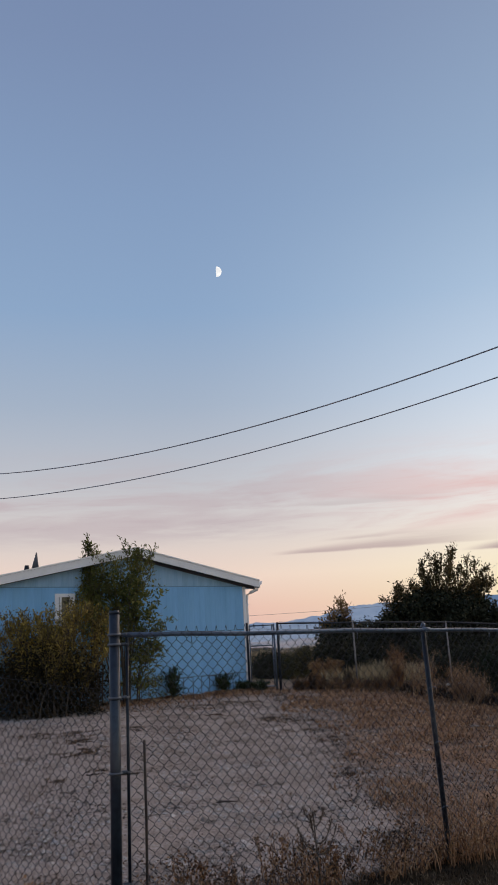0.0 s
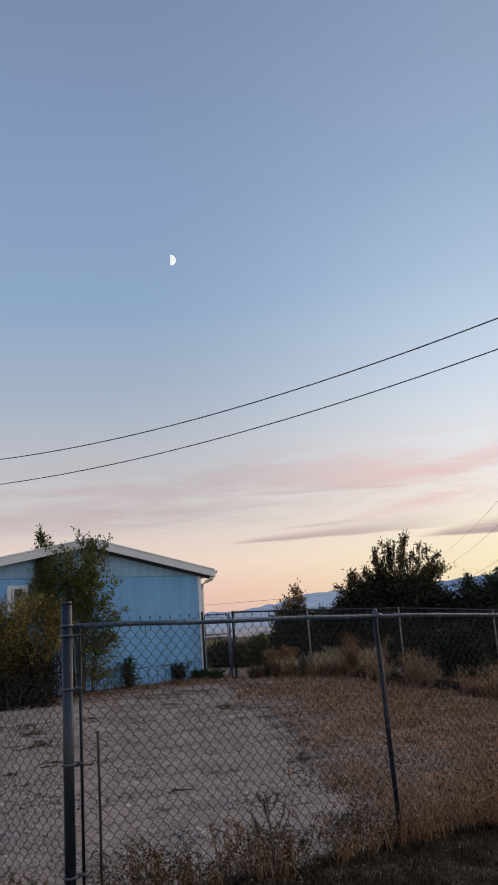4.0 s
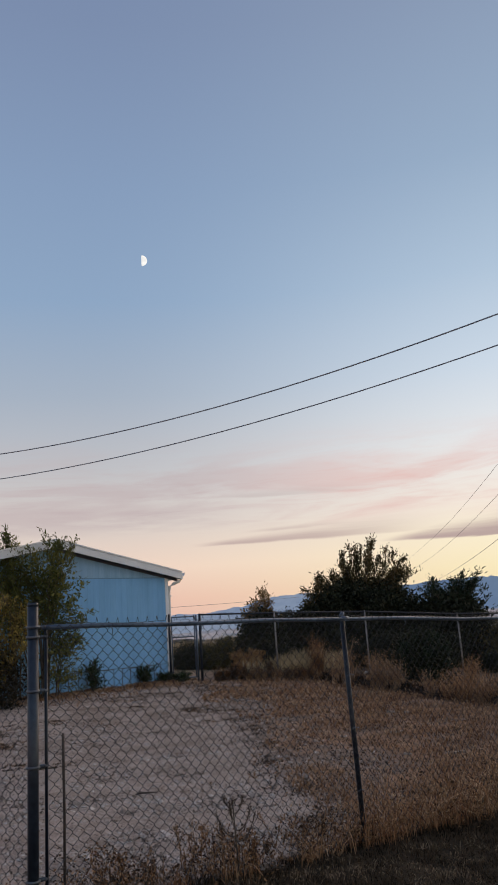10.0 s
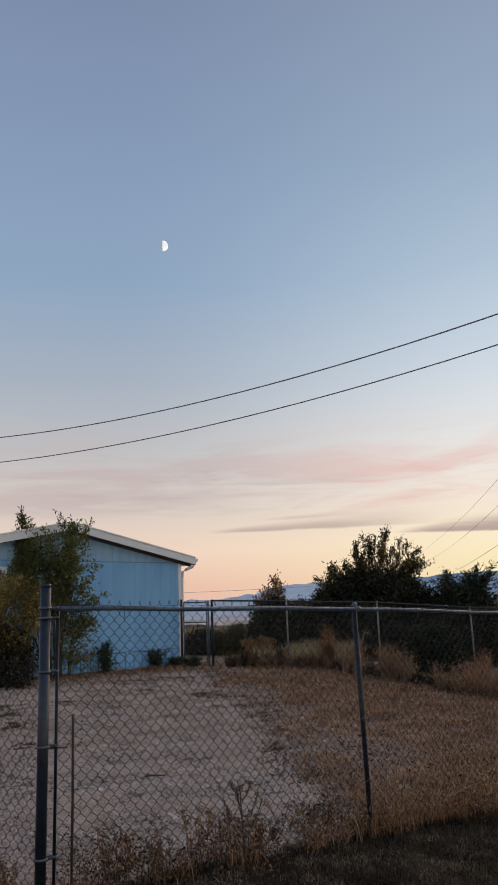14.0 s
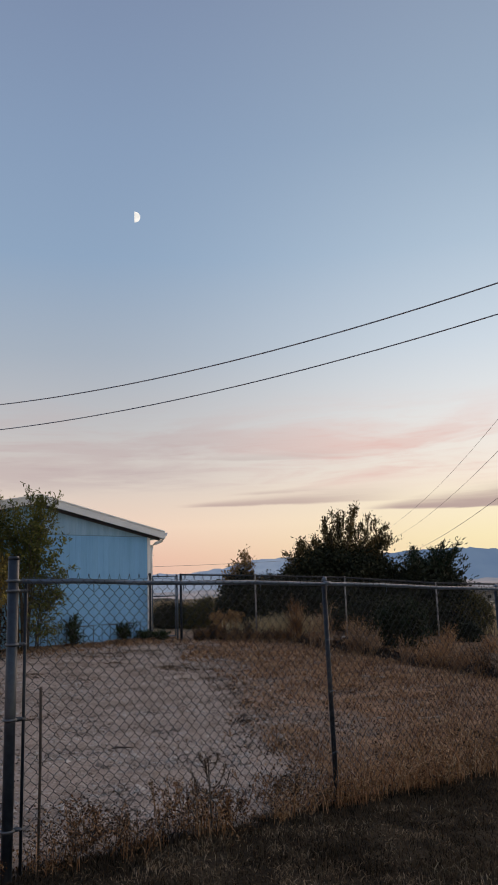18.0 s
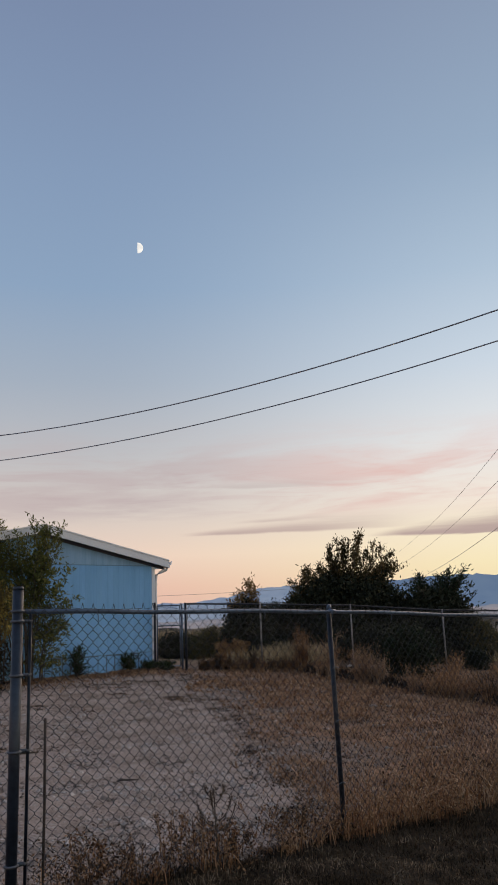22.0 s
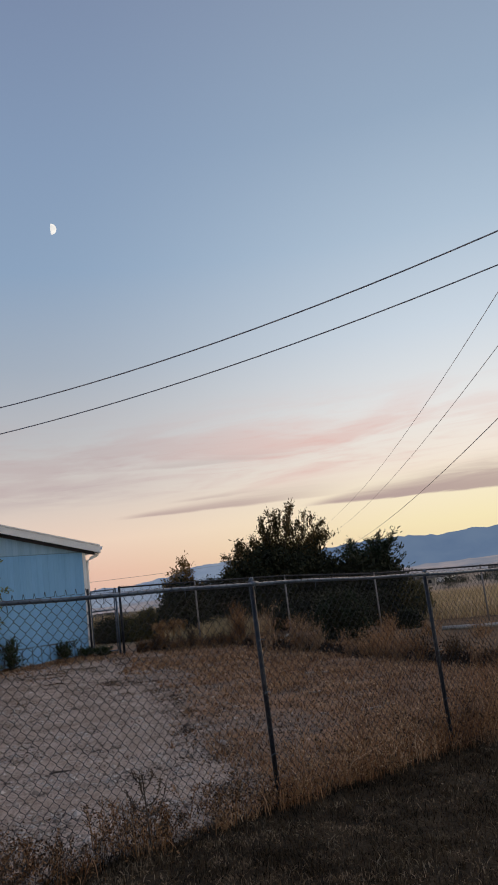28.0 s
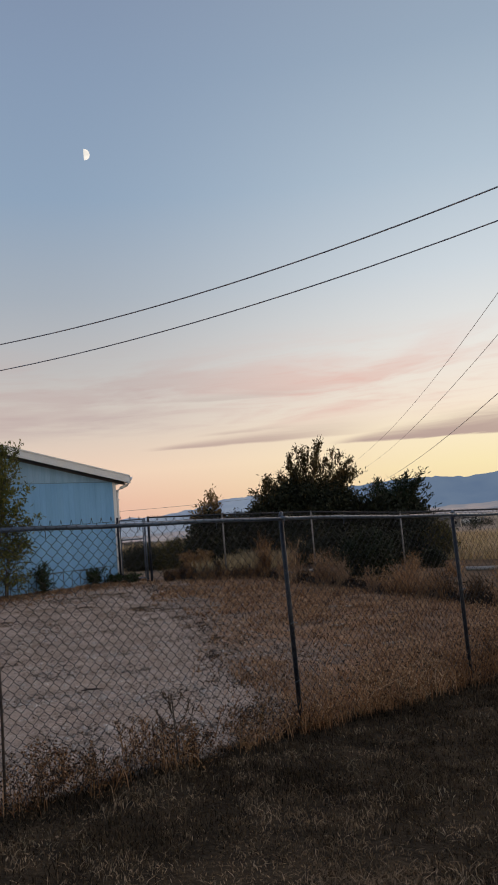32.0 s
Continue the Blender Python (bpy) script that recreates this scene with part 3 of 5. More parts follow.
def make_house():
    h = thing("mobile_home", wall_at(H_LEN / 2, H_BASE), "pale blue mobile home with white trim and low gable roof", "house")
    inv = h.matrix_world.inverted()

    def p(name, bm, mat, label="", parent=None):
        bmesh.ops.transform(bm, matrix=inv, verts=bm.verts)
        return part(name, bm, mat, parent or h, label)

    # shell behind the boards
    prof = [(0.02, 0), (H_LEN - 0.02, 0), (H_LEN - 0.02, roof_z(H_LEN) - 0.12), (RIDGE_S, RIDGE_Z - 0.12), (0.02, roof_z(0) - 0.12)]
    p("wall", prism(prof, H_DEEP, H_U, UP, -H_N, H_C + UP * H_BASE * 0 - H_N * 0.02), M_BLUE)
    # vertical boards of the gable wall, below and above the seam
    n = 42
    w = H_LEN / n
    for i in range(n):
        a, b = i * w + 0.0009, (i + 1) * w - 0.0009
        if b > 5.02 and a < 5.47:
            for z0, z1 in ((0.60, 2.0), (2.66, Z_SEAM - 0.012)):
                p("siding_board", prism([(a, z0), (b, z0), (b, z1), (a, z1)], 0.02, H_U, UP, H_N, H_C - H_N * 0.004), M_BLUE)
        else:
            p("siding_board", prism([(a, 0.60), (b, 0.60), (b, Z_SEAM - 0.012), (a, Z_SEAM - 0.012)], 0.02, H_U, UP, H_N, H_C - H_N * 0.004), M_BLUE)
        if roof_z((a + b) / 2) - 0.12 > Z_SEAM + 0.03:
            p("gable_board", prism([(a, Z_SEAM + 0.01), (b, Z_SEAM + 0.01), (b, roof_z(b) - 0.118), (a, roof_z(a) - 0.118)], 0.014, H_U, UP, H_N, H_C - H_N * 0.004), M_GABLE, "" if i else "weathered paler blue board")
    # skirting boards round the foot
    m = 27
    # dark sheet added behind the panels so that their gaps read dark
    p("skirting_backing", prism([(0.02, H_BASE), (H_LEN - 0.02, H_BASE), (H_LEN - 0.02, 0.59), (0.02, 0.59)], 0.004, H_U, UP, H_N, H_C - H_N * 0.018), M_SOFFIT, "dark sheet added behind the skirting gaps")
    r_s = np.random.default_rng(17)
    cuts = np.cumsum(r_s.uniform(0.7, 1.3, m))
    cuts = np.concatenate([[0.0], cuts / cuts[-1] * H_LEN])
    for a, b in zip(cuts[:-1] + 0.013, cuts[1:] - 0.013):
        top = 0.592 - 0.03 * r_s.random()
        p("skirting_panel", prism([(a, H_BASE), (b, H_BASE), (b, top), (a, top)], 0.012, H_U, UP, H_N, H_C), M_BLUE)
    p("skirting_rail", prism([(0, 0.592), (H_LEN, 0.592), (H_LEN, 0.606), (0, 0.606)], 0.022, H_U, UP, H_N, H_C), M_SEAM, "dull blue seam rail")
    p("flashing", prism([(0, Z_SEAM - 0.01), (H_LEN, Z_SEAM - 0.01), (H_LEN, Z_SEAM + 0.008), (0, Z_SEAM + 0.008)], 0.024, H_U, UP, H_N, H_C - H_N * 0.002), M_SEAM, "thin dark seam flashing")
    for s in (-0.012, H_LEN - 0.088):
        p("corner_trim", prism([(s, 0.3 if s < 0 else H_BASE), (s + 0.1, 0.3 if s < 0 else H_BASE), (s + 0.1, roof_z(s) - 0.13), (s, roof_z(s) - 0.13)], 0.035, H_U, UP, H_N, H_C - H_N * 0.008), M_WHITE, "white corner trim board")
    # roof: two slabs with an overhang, rake boards and soffit
    o = 0.34
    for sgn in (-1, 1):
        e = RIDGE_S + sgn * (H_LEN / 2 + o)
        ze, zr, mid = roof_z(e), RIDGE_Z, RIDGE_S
        band = lambda lo, hi: [(mid, zr + lo), (e, ze + lo), (e, ze + hi), (mid, zr + hi)]
        p("roof_slope", prism(band(-0.062, -0.004), H_DEEP + 0.5, H_U, UP, -H_N, H_C + H_N * 0.217), M_ROOF, "dark shingle roof slope")
        p("soffit", prism(band(-0.112, -0.066), H_DEEP + 0.4, H_U, UP, -H_N, H_C + H_N * 0.216), M_SOFFIT, "soffit with its shade put into a dark colour")
        p("rake_board", prism(band(-0.21, -0.035), 0.03, H_U, UP, H_N, H_C + H_N * 0.22), M_WHITE, "white rake fascia board")
        # dark strip added on the wall for the shadow line under the rake
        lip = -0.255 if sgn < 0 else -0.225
        p("rake_shade_strip", prism(band(lip, -0.118), 0.022, H_U, UP, H_N, H_C + H_N * 0.012), M_SOFFIT, "dark strip standing for the shade under the rake")
        p("drip_edge", prism(band(-0.032, 0.004), 0.045, H_U, UP, H_N, H_C + H_N * 0.22), M_WHITE, "white metal drip edge")
        p("eave_fascia", prism([(e - sgn * 0.03, ze - 0.21), (e, ze - 0.21), (e, ze - 0.115), (e - sgn * 0.03, ze - 0.115)], H_DEEP + 0.4, H_U, UP, -H_N, H_C + H_N * 0.216), M_WHITE)
    # gutter and downspout at the right-hand eave
    gp = [(-0.345, 2.86), (-0.42, 2.86), (-0.455, 2.955), (-0.445, 2.957), (-0.412, 2.872), (-0.355, 2.872), (-0.355, 2.95), (-0.345, 2.95)]
    p("gutter", prism(gp, H_DEEP, H_U, UP, -H_N, H_C + H_N * 0.23), M_WHITE, "white gutter along the eave")
    spout = [wall_at(-0.385, 2.87, 0.16), wall_at(-0.385, 2.80, 0.15), wall_at(-0.34, 2.74, 0.12), wall_at(-0.16, 2.66, 0.05), wall_at(-0.08, 2.60, 0.0), wall_at(-0.07, 2.4, -0.02), wall_at(-0.07, 1.2, -0.02), wall_at(-0.07, 0.35, -0.02)]
    put_mesh("downspout", TubeBag().tube([inv @ q for q in spout], 0.04, 8), M_WHITE, h, "white downspout with an elbow", True)
    for z in (0.7, 1.6, 2.35):
        p("spout_strap", box((0.11, 0.10, 0.02), wall_at(-0.07, z, -0.02), 0.002, H_ANG), M_WHITE)
    # plumbing vent and roof cap
    v = TubeBag().tube([inv @ (wall_at(5.47, roof_z(5.47) - 0.05, -1.2)), inv @ (wall_at(5.44, roof_z(5.47) + 0.4, -1.2))], [0.1, 0.012], 10)
    put_mesh("vent_pipe", v, M_SOFFIT, h, "dark tapering roof vent", True)
    v = TubeBag().tube([inv @ wall_at(5.6, roof_z(5.6) - 0.05, -1.4), inv @ wall_at(5.6, roof_z(5.6) + 0.13, -1.4)], [0.08, 0.05], 10)
    put_mesh("roof_cap", v, M_GALV, h, "squat metal roof cap", True)
    p("outlet_box", prism([(3.35, 1.08), (3.45, 1.08), (3.45, 1.28), (3.35, 1.28)], 0.05, H_U, UP, H_N, H_C + H_N * 0.014), M_WHITE, "small white outlet box on the wall")
    # small window
    win = p("window", prism([(5.02, 2.0), (5.47, 2.0), (5.47, 2.66), (5.02, 2.66)], 0.012, H_U, UP, H_N, H_C - H_N * 0.03), M_GLASS, "small white-framed sliding window")
    for a, b, z0, z1, d in ((5.0, 5.49, 1.97, 2.07, 0.05), (5.0, 5.49, 2.61, 2.69, 0.05), (5.395, 5.49, 2.07, 2.61, 0.05), (5.0, 5.135, 2.07, 2.61, 0.05), (5.325, 5.37, 2.07, 2.61, 0.04)):
        p("window_frame", prism([(a, z0), (b, z0), (b, z1), (a, z1)], d, H_U, UP, H_N, H_C - H_N * 0.012), M_WHITE, "", win)
    for a, b in ((5.37, 5.395), (5.135, 5.325)):
        p("pane", prism([(a + 0.003, 2.074), (b - 0.003, 2.074), (b - 0.003, 2.606), (a + 0.003, 2.606)], 0.006, H_U, UP, H_N, H_C - H_N * 0.014), M_GLASS, "dark glass pane", win)


make_house()

# ---- fences ----
FD = Vector((math.cos(FENCE_A), math.sin(FENCE_A), 0))
F0 = Vector((-0.79, 4.43, 0))
RAIL_S, RAIL_Z = (-1, 0.0, 2.26, 4.17, 5.46, 9.0), (1.575, 1.55, 1.488, 1.395, 1.345, 1.2)
MP, MV = 0.0322, 0.0355


def rail_z(s):
    return float(np.interp(s, RAIL_S, RAIL_Z))


def link_wire_meshes(rows, radius, top):
    """The two zigzag wires of woven wire netting, one the mirror of the other, hanging down from z = 0."""
    out = []
    for flip in (0, 1):
        pts = []
        for k in range(rows):
            side = (k + (1 - flip)) % 2
            x, dip = MP * side * 1.03, 0.15 * MV * (k > 0)
            pts.append((x, 0.0025 * (1 if side else -1), top - MV * k + dip))
            if k:
                pts.append((x, 0.0025 * (1 if side else -1), top - MV * k - dip))
        near = pts[0][0]
        pts.insert(1, (near + (MP - 2 * near) * 0.22, 0.0, top - MV * 0.8))
        v, f = tube(pts, radius, 4, False)
        b = Bag()
        b.v, b.f, b.n = [v], [tuple(q) for q in f], len(v)
        out.append(b.mesh("wire", M_WIRE))
    return out


def tension_band(parent, at, r, turn):
    t = TubeBag()
    ang = np.linspace(0, 2 * math.pi, 15)
    t.tube(np.stack([np.cos(ang) * r, np.sin(ang) * r, 0 * ang], -1), 0.008, 5)
    t.tube([(r, 0, 0), (r + 0.05, 0, 0)], 0.011, 6)
    t.tube([(r + 0.03, -0.02, 0), (r + 0.03, 0.02, 0)], 0.007, 6)
    ob = put_mesh("tension_band", t, M_BAND, parent, "steel tension band with bolt", True)
    ob.matrix_local = Matrix.Translation(at) @ Matrix.Rotation(turn, 4, "Z")
    return ob


def make_near_fence():
    fence = thing("chain_link_fence", (F0.x, F0.y, gz(F0.x, F0.y)), "grey galvanized chain-link fence beside tall dry grass", "fence")
    base = Vector(fence.location)
    loc = lambda s, z, out=0.0: F0 + FD * s + UP * z - base + Vector((FD.y, -FD.x, 0)) * out
    g0 = base.z
    # corner post with a flat cap
    post = bar("corner_post", [(0, 0, -0.1), (0, 0, 1.665 - g0)], 0.029, M_STEEL, fence, "thick steel corner post", 16)
    bar("cap", [(0, 0, 1.663 - g0), (0, 0, 1.675 - g0), (0, 0, 1.683 - g0)], [0.0295, 0.0292, 0.027], M_STEEL, post, "", 16)
    for z in (1.50, 1.22, 0.84, 0.30):
        tension_band(post, (0, 0, z - g0), 0.031, FENCE_A)
    tension_band(post, (0, 0, 1.553 - g0), 0.031, FENCE_A)
    bar("tension_bar", [loc(0.072, 0.08), loc(0.072, 1.55)], 0.009, M_GALV, fence, "flat steel tension bar", 6)
    for s in (2.275, 4.273, 6.27, 8.27):
        x, y = (F0 + FD * s)[:2]
        lean = 0.035 if s < 3 else 0.03
        lp = bar("line_post", [loc(s + lean, gz(x, y) - 0.1, -0.035), loc(s, rail_z(s) + 0.02, -0.035)], 0.0172, M_GALV, fence, "thin steel line post", 12)
        bar("loop_cap", [loc(s - 0.03, rail_z(s - 0.03)), loc(s + 0.03, rail_z(s + 0.03))], 0.0165, M_RAIL, lp, "steel loop cap", 10)
        bar("post_top", [loc(s, rail_z(s) + 0.015, -0.035), loc(s, rail_z(s) + 0.045, -0.02)], [0.021, 0.012], M_RAIL, lp, "", 10)
        for z in (0.35, 0.75, 1.1):
            tie = bar("tie_wire", [loc(s - 0.03, z, 0.006), loc(s, z + 0.01, 0.01), loc(s + 0.03, z, 0.006)], 0.003, M_RAIL, lp, "", 5)
    ss = np.linspace(0.05, 8.9, 24)
    bar("top_rail", [loc(s, rail_z(s) + 0.004 * math.sin(s * 5)) for s in ss], 0.0132, M_RAIL, fence, "blue-grey galvanized top rail", 12)
    for s in np.arange(0.45, 8.3, 0.6):
        bar("rail_tie", [loc(s, rail_z(s) + 0.022), loc(s + 0.012, rail_z(s) - 0.02, 0.02), loc(s + 0.02, rail_z(s) - 0.05, 0.004)], 0.003, M_RAIL, fence, "", 5)
    meshes = link_wire_meshes(43, 0.00175, 0.052)
    n = int(8.8 / MP)
    for i in range(n):
        s = 0.075 + i * MP
        ob = new("wire", meshes[i % 2])
        ob.parent = fence
        ob.matrix_local = Matrix.Translation(loc(s, rail_z(s) - 0.006 + 0.004 * math.sin(s * 9), 0.022)) @ Matrix.Rotation(FENCE_A, 4, "Z")


def make_side_fence():
    a = math.radians(141.0)
    d = Vector((math.cos(a), math.sin(a), 0))
    f = thing("wire_netting_fence", (F0.x, F0.y, gz(F0.x, F0.y)), "lower sagging wire netting fixed to the corner post", "fence")
    base = Vector(f.location)
    meshes = link_wire_meshes(35, 0.0015, 0.03)
    n = int(3.2 / MP)
    for i in range(n):
        s = 0.05 + i * MP
        q = F0 + d * s
        z = 1.27 + 0.05 * min(s, 1.2) - 0.012 * math.sin(s * 4.2)
        ob = new("wire", meshes[i % 2])
        ob.parent = f
        ob.matrix_local = Matrix.Translation(q + UP * z - base) @ Matrix.Rotation(a, 4, "Z")
    q = F0 + d * 3.2
    bar("end_post", [Vector((q.x, q.y, gz(q.x, q.y) - 0.1)) - base, Vector((q.x, q.y, 1.4)) - base], 0.024, M_GALV, f, "", 10)


def make_far_fence():
    f = thing("back_fence", (0.54, 21.27, gz(0.54, 21.27)), "distant chain-link fence behind dry brush", "fence")
    base = Vector(f.location)
    posts = [(0.54, 21.27, 1.80), (2.55, 21.35, 1.72), (5.04, 21.40, 1.60), (7.48, 21.0, 1.375), (10.1, 19.9, 1.25), (12.6, 18.8, 1.15), (15.1, 17.7, 1.05)]
    for i, (x, y, z) in enumerate(posts):
        bar("post", [Vector((x, y, gz(x, y) - 0.1)) - base, Vector((x, y, z + 0.03)) - base], 0.023 if i else 0.034, M_GALV if i == 0 else M_OLDPOST, f, "dark gate-side post" if i == 0 else "", 8)
    rail = [Vector(q) - base for q in posts]
    bar("top_rail", rail, 0.021, M_WIRE, f, "dark top rail", 8)
    b = Bag()
    for (x0, y0, z0), (x1, y1, z1) in zip(posts[:-1], posts[1:]):
        L = math.hypot(x1 - x0, y1 - y0)
        n = int(L / MP)
        for i in range(n):
            k = i / n
            x, y, z = x0 + (x1 - x0) * k, y0 + (y1 - y0) * k, z0 + (z1 - z0) * k
            dx, dy = (x1 - x0) / L * MP, (y1 - y0) / L * MP
            rows = 36
            side = (np.arange(rows) + i) % 2
            pts = np.stack([x + dx * side, y + dy * side, z + 0.05 - MV * np.arange(rows)], -1) - np.array(base)
            v, fc = tube(pts, 0.0022, 3, False)
            b.v.append(v)
            b.f.extend([tuple(j + b.n for j in q) for q in fc])
            b.n += len(v)
    tagged(put_mesh("netting", b, M_FARWIRE, f, "fine distant woven netting"), kind="stuff")
    # the little gate by the house corner
    g = thing("yard_gate", (0.13, 21.28, gz(0.13, 21.28)), "narrow chain-link gate beside the house corner", "gate")
    gb = Vector(g.location)
    q = lambda x, z: Vector((x, 21.28, z)) - gb
    bar("hinge_post", [q(-0.27, gz(-0.27, 21.3) - 0.05), q(-0.27, 1.86)], 0.03, M_GALV, g, "", 8)
    bar("latch_post", [q(0.44, gz(0.44, 21.3) - 0.05), q(0.44, 1.80)], 0.026, M_RAIL, g, "", 8)
    for z in (1.77, 1.25, 0.22):
        bar("gate_rail", [q(-0.22, z), q(0.40, z)], 0.016, M_RAIL, g, "", 8)
    for x in (-0.21, 0.39):
        bar("gate_stile", [q(x, 0.22), q(x, 1.77)], 0.016, M_RAIL, g, "", 8)
    b = TubeBag()
    for i in range(16):
        side = (np.arange(42) + i) % 2
        v, fc = tube(np.stack([-0.2 + i * MP + MP * side, 0 * side, 1.76 - MV * np.arange(42) - gb.z], -1) + np.array([-gb.x, 0, 0]), 0.0022, 3, False)
        b.v.append(v)
        b.f.extend([tuple(j + b.n for j in qq) for qq in fc])
        b.n += len(v)
    tagged(put_mesh("netting", b, M_FARWIRE, g, "fine woven netting"), kind="stuff")


make_near_fence()
make_side_fence()
make_far_fence()

# ---- plants ----


def leaves(bag, at, size, rng, up=0.3, slim=0.45, aim=None):
    """Small pointed leaves at the given places, each folded a little along its middle."""
    n = len(at)
    d = rng.normal(size=(n, 3)) + np.array([0, 0, up])
    if aim is not None:
        d = d * 0.6 + aim
    d /= np.linalg.norm(d, axis=1)[:, None]
    s = np.cross(d, rng.normal(size=(n, 3)))
    s /= np.linalg.norm(s, axis=1)[:, None] + 1e-9
    L = size * rng.uniform(0.6, 1.35, n)[:, None]
    nrm = np.cross(d, s)
    v = np.stack([at, at + d * L * 0.5 + s * L * slim * 0.5 + nrm * L * 0.06, at + d * L, at + d * L * 0.5 - s * L * slim * 0.5 + nrm * L * 0.06], 1).reshape(-1, 3)
    bag.add(v, np.arange(4 * n).reshape(n, 4))


def blades(bag, at, height, rng, width=0.006, lean=0.25, bend=0.35):
    """Grass blades: two joined pieces each, bending over."""
    n = len(at)
    a = rng.uniform(0, 2 * math.pi, n)
    h = height * rng.uniform(0.45, 1.2, n)
    d = np.stack([np.cos(a), np.sin(a), 0 * a], -1)
    k = (rng.normal(0, lean, n) * h)[:, None]
    b = a + rng.uniform(0, 2 * math.pi, n)
    w = np.stack([np.cos(b), np.sin(b), 0 * b], -1) * width * rng.uniform(0.6, 1.3, n)[:, None]
    z = np.zeros((n, 3))
    z[:, 2] = h
    mid = at + z * 0.55 + d * k * 0.35
    tip = at + z + d * k * (1 + bend)
    v = np.stack([at - w * 0.5, at + w * 0.5, mid + w * 0.9, mid - w * 0.9, tip], 1).reshape(-1, 3)
    i = np.arange(n)[:, None] * 5
    bag.v.append(v)
    q = (i + np.array([[0, 1, 2, 3]]) + bag.n).tolist()
    t = (i + np.array([[3, 2, 4]]) + bag.n).tolist()
    bag.f.extend(q)
    bag.f.extend(t)
    bag.n += len(v)


def grow(rng, start, direction, length, radius, level, rise, wander, twigs, limb_bag, tips, levels, sides=5):
    """A limb that wanders upwards and puts out smaller ones; leaf places gather in tips."""
    n = 7 if level == 0 else 5
    p, d, pts = np.array(start, float), np.array(direction, float), []
    d /= np.linalg.norm(d)
    for i in range(n + 1):
        pts.append(p.copy())
        d = d + rng.normal(0, wander, 3) + np.array([0, 0, rise])
        d /= np.linalg.norm(d)
        p = p + d * length / n
    pts = np.array(pts)
    rad = radius * np.linspace(1, 0.25, n + 1)
    limb_bag.tube(pts, rad, sides if level == 0 else 3)
    if level == levels:
        for k in np.linspace(0.15, 1.0, 7):
            j = min(int(k * n), n - 1)
            tips.append((pts[j] + (pts[j + 1] - pts[j]) * (k * n - j), d.copy()))
        return
    for _ in range(twigs[level]):
        k = rng.uniform(0.22, 1.0)
        j = min(int(k * n), n - 1)
        q = pts[j] + (pts[j + 1] - pts[j]) * (k * n - j)
        out = rng.normal(size=3)
        out[2] = abs(out[2]) * 0.5
        grow(rng, q, d * 0.55 + out * 0.75, length * rng.uniform(0.28, 0.5) * (1.15 - 0.4 * k), radius * 0.4, level + 1, rise, wander * 1.2, twigs, limb_bag, tips, levels)


def plant(name, label, category, at, stems, lean, length, radius, twigs, leaf, per, leaf_mat, seed, rise=0.12, wander=0.14, levels=2, foot=0.15, body=None, group="", shoot_mat=None, aspect=(1, 1), slim=0.45):
    """A tree or shrub of several stems; body: (how many, height range, radius) of the dense inner clumps."""
    rng = np.random.default_rng(seed)
    t = thing(name, (at[0], at[1], gz(at[0], at[1]) - 0.03), label, category, group)
    limb, tips = TubeBag(), []
    for i in range(stems):
        a = rng.uniform(0, 2 * math.pi)
        k = rng.uniform(0.1, 1) * lean
        d = np.array([math.cos(a) * k * aspect[0], math.sin(a) * k * aspect[1], 1.0])
        s = np.array([math.cos(a) * foot * rng.uniform(0.2, 1) * aspect[0], math.sin(a) * foot * rng.uniform(0.2, 1) * aspect[1], 0])
        grow(rng, s, d, length * rng.uniform(0.7, 1.05), radius * rng.uniform(0.7, 1.1), 0, rise, wander, twigs, limb, tips, levels)
    put_mesh("trunk", limb, M_BARK, t, "", True)
    pos, aim = np.array([q for q, _ in tips]), np.array([d for _, d in tips])
    pos, aim = np.repeat(pos, per, 0), np.repeat(aim, per, 0)
    pos = pos + rng.normal(0, leaf * 0.7, pos.shape)
    pos[:, 2] = np.maximum(pos[:, 2], 0.03)
    b = Bag()
    leaves(b, pos, leaf, rng, 0.2, slim, aim)
    put_mesh("crown", b, shoot_mat or leaf_mat, t)
    if body:
        count, z0, z1, rad, spread, each = body
        c = []
        for _ in range(count):
            u = rng.uniform(0, 1)
            z = z0 + (z1 - z0) * u
            rr = rad * math.sqrt(rng.uniform(0, 1)) * math.sqrt(max(0.08, 1 - (max(u - 0.25, 0) / 0.8) ** 2))
            a = rng.uniform(0, 2 * math.pi)
            ctr = np.array([rr * math.cos(a) * aspect[0], rr * math.sin(a) * aspect[1], z])
            c.append(ctr + rng.normal(0, spread, (each, 3)) * np.array([1, 1, 0.8]))
        c = np.concatenate(c)
        c[:, 2] = np.maximum(c[:, 2], 0.04)
        b = Bag()
        leaves(b, c, leaf, rng, 0.2, 0.6)
        put_mesh("inner_foliage", b, leaf_mat, t)
    return t




